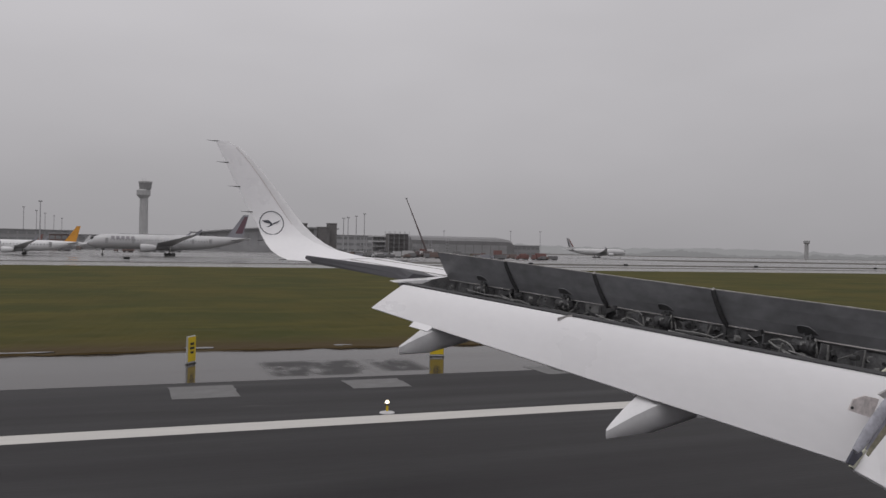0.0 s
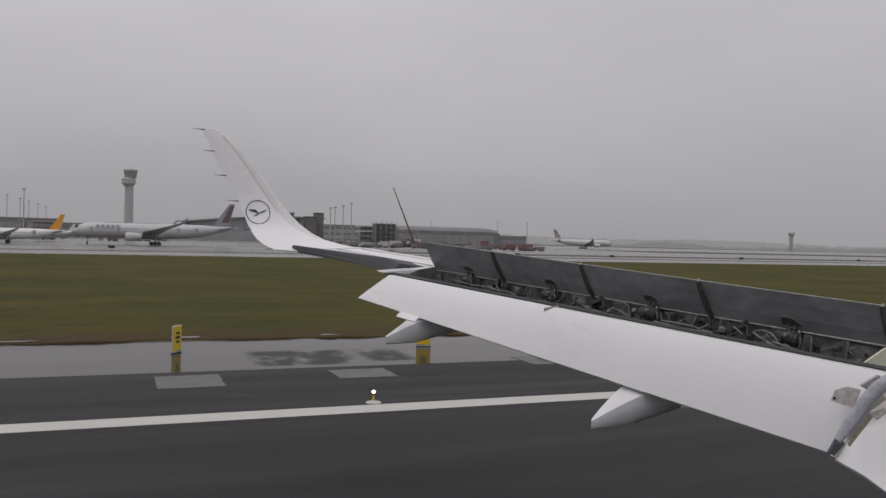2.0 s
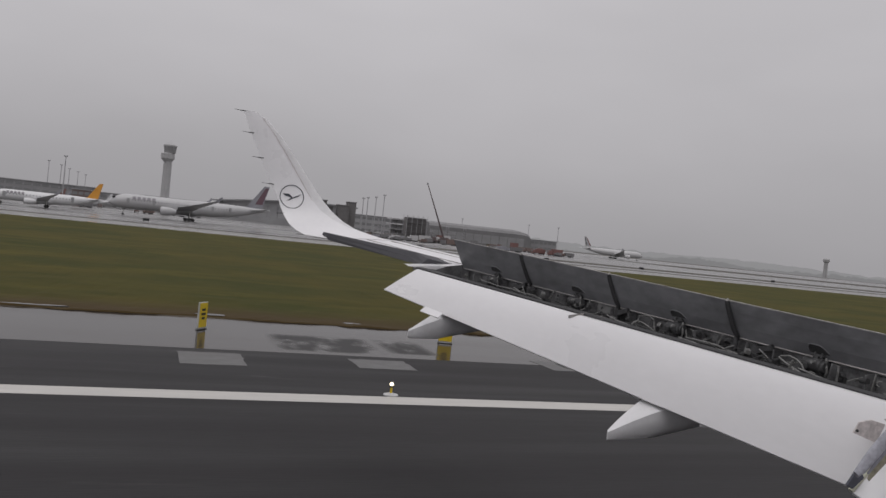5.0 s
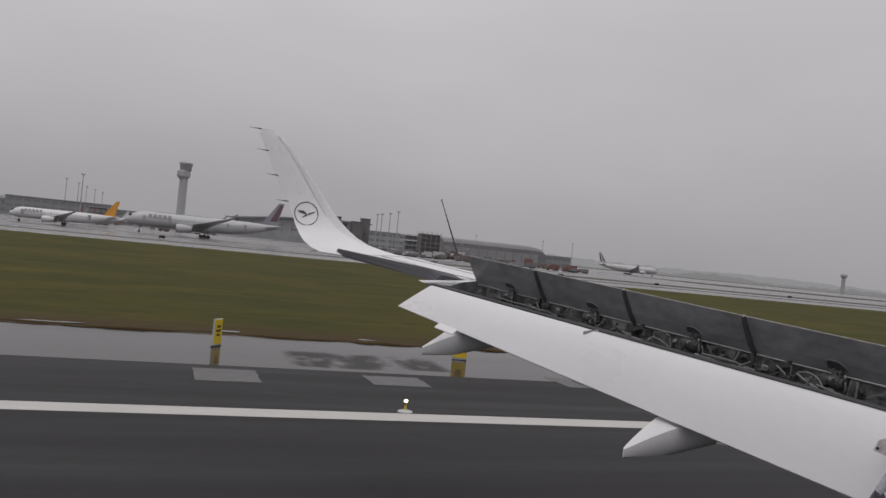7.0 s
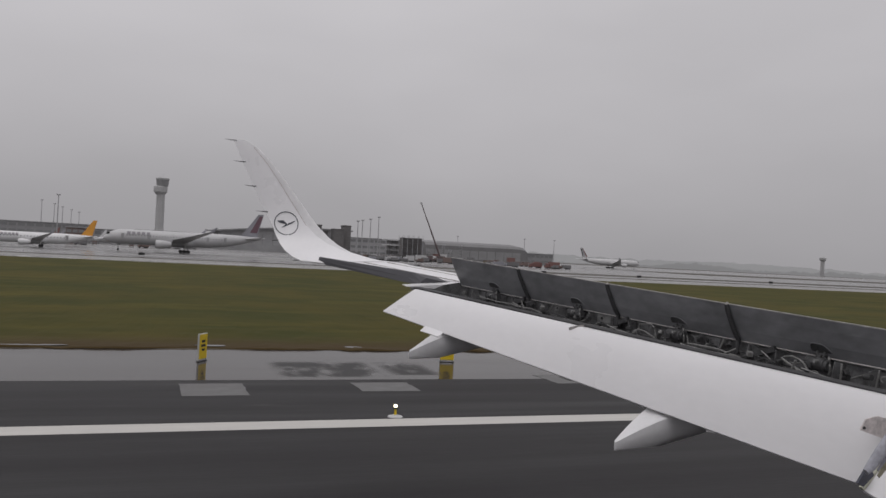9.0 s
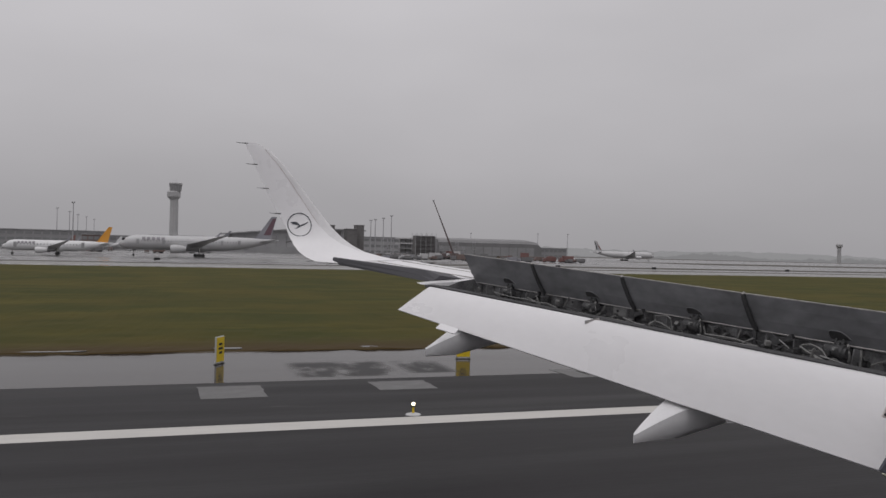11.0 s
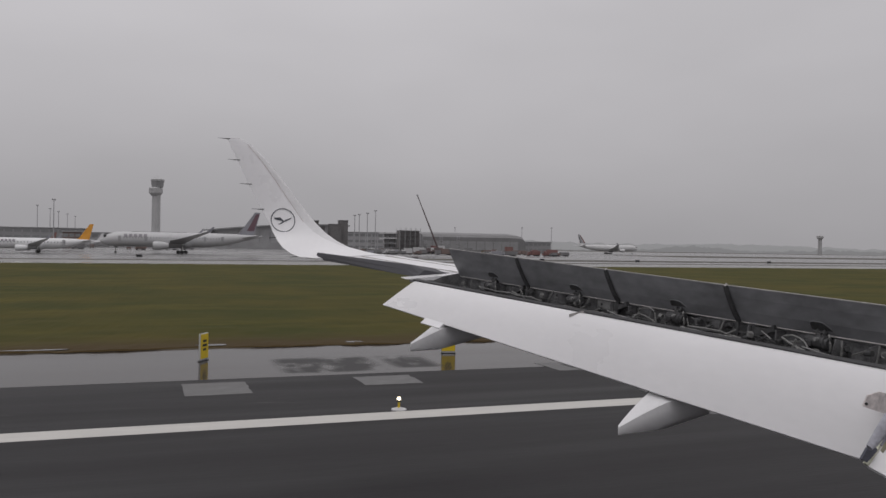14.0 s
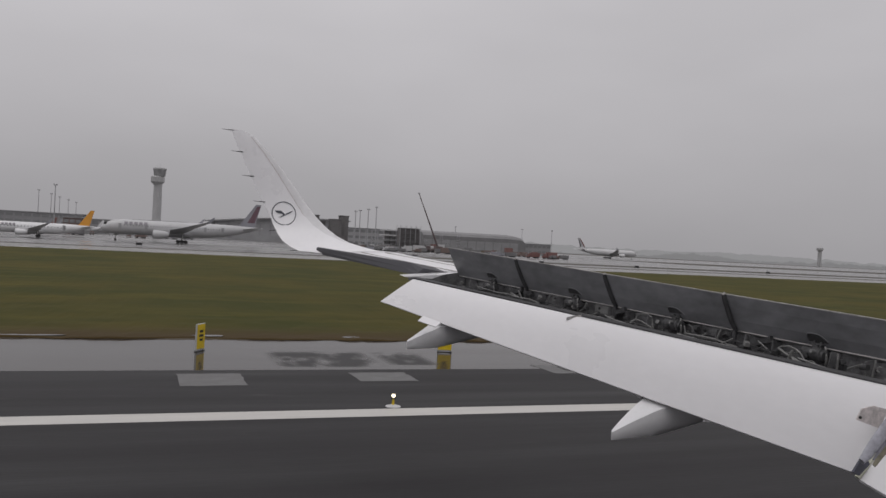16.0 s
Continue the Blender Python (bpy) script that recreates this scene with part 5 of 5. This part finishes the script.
# ---- vehicles and clutter on the apron ----
def truck(x, y, L, h, cab_mat, box_mat, label, turn=0.0):
    t = thing("service_truck", (x, y, 0.01), label, "truck", "service vehicles on the apron", turn)
    cab = part("cab", newbox((-L * 0.36, 0, h * 0.42 + 0.3), (L * 0.26, 2.3, h * 0.7), None, 0.15), cab_mat, t)
    part("body", newbox((L * 0.14, 0, h * 0.52 + 0.5), (L * 0.68, 2.4, h * 0.9), None, 0.08), box_mat, t)
    part("chassis", newbox((0, 0, 0.62), (L * 0.94, 2.0, 0.3)), M_FARTYRE, t)
    part("windscreen", newbox((-L * 0.495, 0, h * 0.55 + 0.3), (0.06, 1.9, h * 0.28)), M_GLASS, cab)
    for wx in (-0.34, 0.18, 0.36):
        for s in (-1, 1):
            part("wheel", rod(bmesh.new(), (L * wx, s * 1.0 - 0.15, 0.48), (L * wx, s * 1.0 + 0.15, 0.48), 0.48, 0.48, 12), M_FARTYRE, t)


random.seed(21)
for x, y, L, h, a, b, lab in [
        (206, 418, 8, 2.6, M_RED, M_RED, "red fire service truck on wet pavement"), (213.5, 412, 9, 3.4, M_RED, M_RED, "tall red fire engine on wet pavement"),
        (133, 425, 6, 3.0, M_WHITE, M_WHITE, "white catering truck near the building site"), (150, 412, 10, 3.0, M_FACADE2, M_BRICKRED, "brown loading truck on wet pavement"), (170, 420, 9, 2.6, M_FACADE2, M_FACADE2, "dark grey tanker truck on wet pavement"),
        (186, 408, 10, 2.2, M_FACADE2, M_FACADE2, "dark grey cargo truck on wet pavement"), (223, 415, 8, 2.0, M_BRICKRED, M_FACADE2, "grey flatbed truck on wet pavement")]:
    truck(x, y, L, h, a, b, lab)
for i in range(34):
    y = random.uniform(500, 640)
    x = random.choice([random.uniform(-100, 30), random.uniform(110, 200), random.uniform(120, 270)])
    m = random.choice([M_WHITE, M_BODYGREY, M_RED, M_BRICKRED, M_FACADE2, M_FACADE2])
    word = {M_WHITE.name: "white", M_RED.name: "red", M_BRICKRED.name: "brown", M_FACADE2.name: "dark grey", M_BODYGREY.name: "pale grey"}[m.name]
    truck(x, y, random.uniform(5, 11), random.uniform(2, 3.6), m, m, word + " service vehicle parked on the far apron", random.choice([0, 90, 180, 20]))
for i in range(24):
    x, y = random.uniform(95, 222), random.uniform(400, 470)
    m = random.choice([M_BRICKRED, M_FACADE2, M_FACADE2, M_TAILGREY, M_BRICKRED, M_WHITE])
    word = {M_WHITE.name: "white", M_RED.name: "red", M_BRICKRED.name: "brown", M_FACADE2.name: "grey", M_TAILGREY.name: "dark grey"}[m.name]
    truck(x, y, random.uniform(3.5, 8), random.uniform(1.3, 2.4), m, random.choice([m, M_FACADE2]), word + " ground vehicle standing behind the taxiway", random.choice([0, 180, 12, -10]))
for x, y in [(118, 233), (-2, 236), (150, 228), (205, 230), (260, 229), (75, 231)]:
    t = thing("taxiway_marker", (x, y, 0.02), "low dark taxiway marker board on the verge", "marker", "taxiway marker boards")
    part("board", newbox((0, 0, 0.75), (1.6, 0.15, 0.7), None, 0.03), M_BLACK, t)
    for s in (-0.6, 0.6):
        part("leg", rod(bmesh.new(), (s, 0, 0), (s, 0, 0.45), 0.05, 0.05), M_STEEL, t)

# ---- runway edge: sign boards and edge lights ----
def sign(x, y, turn):
    t = thing("taxi_sign", (x, y, 0.0), "narrow yellow taxiway sign with dark unreadable marks", "sign", "yellow taxiway signs", turn)
    part("panel", newbox((0, 0, 0.56), (0.6, 0.07, 0.98), None, 0.012), M_SIGNBACK, t)
    face = part("face", newbox((0, -0.04, 0.56), (0.56, 0.012, 0.92), None, 0.004), M_YELLOW, t, "yellow face")
    for z, w in ((0.76, 0.26), (0.6, 0.32), (0.44, 0.22)):
        part("mark_bar", newbox((0.0, -0.049, z), (w, 0.008, 0.09)), M_BLACK, face, "dark bar")
    for s in (-0.25, 0.25):
        part("leg", rod(bmesh.new(), (s, 0, 0), (s, 0, 0.1), 0.03, 0.03), M_STEEL, t)
    part("foot_plate", newbox((0, 0, 0.01), (0.62, 0.14, 0.03)), M_BLACK, t)


sign(2.05, 32.05, 58)
sign(11.9, 32.0, -14)


def edge_light(x, y):
    t = thing("runway_edge_light", (x, y, 0.0), "small lit runway edge lamp on a short stem", "lamp", "runway edge lights")
    part("base", loft(bmesh.new(), [ring_of(0, 0, z, r, 20) for z, r in ((0.0, 0.21), (0.025, 0.2), (0.035, 0.12), (0.06, 0.08))]), M_WHITE, t, "pale wide base plate")
    part("stem", rod(bmesh.new(), (0, 0, 0.06), (0, 0, 0.23), 0.035, 0.03, 10), M_YELLOW, t)
    part("collar", rod(bmesh.new(), (0, 0, 0.22), (0, 0, 0.25), 0.07, 0.07, 14), M_BLACK, t)
    bm = bmesh.new()
    bmesh.ops.create_uvsphere(bm, u_segments=14, v_segments=8, radius=0.055, matrix=Matrix.Translation((0, 0, 0.3)) @ Matrix.Diagonal((1, 1, 0.85, 1)))
    part("lens", bm, M_LAMP, t, "lit warm lens")


for x in (-53.5, 6.5, 66.5, 126.5):
    edge_light(x, 21.27)

# ---- far woods: a low backdrop ring, its mist put in as grey glow ----
bm = bmesh.new()
top, bot = [], []
for k in range(721):
    a = radians(-95 + 190 * k / 720)
    r = 2600
    x, y = r * math.sin(a), r * math.cos(a)
    n1 = noise.noise((k * 0.02, 1.5, 0))
    h = 26 + 16 * n1 + 5 * noise.noise((k * 0.4, 4, 0)) + 3 * noise.noise((k * 1.7, 6, 0))
    top.append(bm.verts.new((x, y, max(10, h))))
    bot.append(bm.verts.new((x, y, -1)))
for k in range(720):
    bm.faces.new((bot[k], bot[k + 1], top[k + 1], top[k]))
tagged(part("backdrop", bm, M_FARHAZE), "low woods and hills, mist painted in as a grey glow", "backdrop", kind="structure")

# Second, nearer ring; its haze is the material's grey glow as well.
bm = bmesh.new()
top, bot = [], []
for k in range(2401):
    a = radians(-30 + 120 * k / 2400)
    r = 2300
    n1 = noise.noise((k * 0.011, 7.5, 0)) + (0.25 if k > 900 else 1.0)
    h = max(0.0, n1) * 20 + 5 * noise.noise((k * 0.09, 2, 0)) + 3.5 * noise.noise((k * 0.31, 9, 0)) + 1.5 * noise.noise((k * 0.9, 3, 0))
    top.append(bm.verts.new((r * math.sin(a), r * math.cos(a), max(0.5, h) + 1.0)))
    bot.append(bm.verts.new((r * math.sin(a), r * math.cos(a), -1)))
for k in range(2400):
    bm.faces.new((bot[k], bot[k + 1], top[k + 1], top[k]))
tagged(part("backdrop", bm, M_NEARWOOD), "uneven wood edge, mist painted in as a darker grey glow", "backdrop", kind="structure")

# ---- clutter round the building site: hoardings, containers, stacks ----
random.seed(31)
SITE = thing("site_hoarding", (104, 520, 0), "long brownish hoarding round the building site", "fence")
for i in range(40):
    part("panel", newbox((i * 3.0 + 1.5, random.uniform(-0.05, 0.05), 1.25), (2.94, 0.12, 2.5)), random.choice([M_BRICKRED, M_FACADE, M_FACADE, M_STRIP]), SITE)
for i in range(26):
    x, y = random.uniform(108, 262), random.uniform(536, 546)
    m = random.choice([M_BRICKRED, M_RED, M_FACADE2, M_WHITE, M_FACADE])
    word = {M_WHITE.name: "white", M_RED.name: "red", M_BRICKRED.name: "brown", M_FACADE2.name: "dark grey", M_FACADE.name: "grey"}[m.name]
    t = thing("site_container", (x, y, 0.01), word + " metal container on the building site", "container", "site containers", random.choice([0, 0, 90, 8]))
    up = random.choice([2.6, 2.6, 5.2])
    part("shell", newbox((0, 0, up / 2), (random.uniform(4, 9), 2.4, up), None, 0.05), m, t)
    part("door", newbox((0, -1.23, 1.1), (1.1, 0.06, 2.0)), M_TAILGREY, t)
for i in range(14):
    x, y = random.uniform(130, 225), random.uniform(536, 545)
    t = thing("scaffold_tower", (x, y, 0), "thin steel scaffold tower on the building site", "scaffold", "scaffold towers")
    h = random.uniform(6, 13)
    for dx in (0, 1.6):
        for dy in (0, 1.6):
            part("post", rod(bmesh.new(), (dx, dy, 0), (dx, dy, h), 0.08, 0.08, 6), M_MAST, t)
    for k in range(1, int(h / 2)):
        part("deck", newbox((0.8, 0.8, k * 2.0), (1.8, 1.8, 0.12)), M_STRIP, t)
random.seed(44)
for k in range(14):
    x, y, w, h = 108 + k * 8.6 + random.uniform(-3, 3), random.uniform(500, 516), random.uniform(5, 11), random.uniform(0.9, 2.6)
    rings = []
    for f in (1.0, 0.85, 0.62, 0.38, 0.14):
        rings.append([(w * f * c * (1 + 0.22 * noise.noise((c * 1.5 + k, v * 1.5, f))), 0.45 * w * f * v, h * (1 - f) ** 0.8 * (1 + 0.25 * noise.noise((c * 2 + k, v * 2, 5)))) for c, v in ((math.cos(2 * math.pi * q / 16), math.sin(2 * math.pi * q / 16)) for q in range(16))])
    t = thing("earth_heap", (x, y, 0.0), "heap of wet brown earth on the building site", "earth heap", "earth heaps on the site")
    part("heap", loft(bmesh.new(), rings), M_MUD, t, smooth=True)
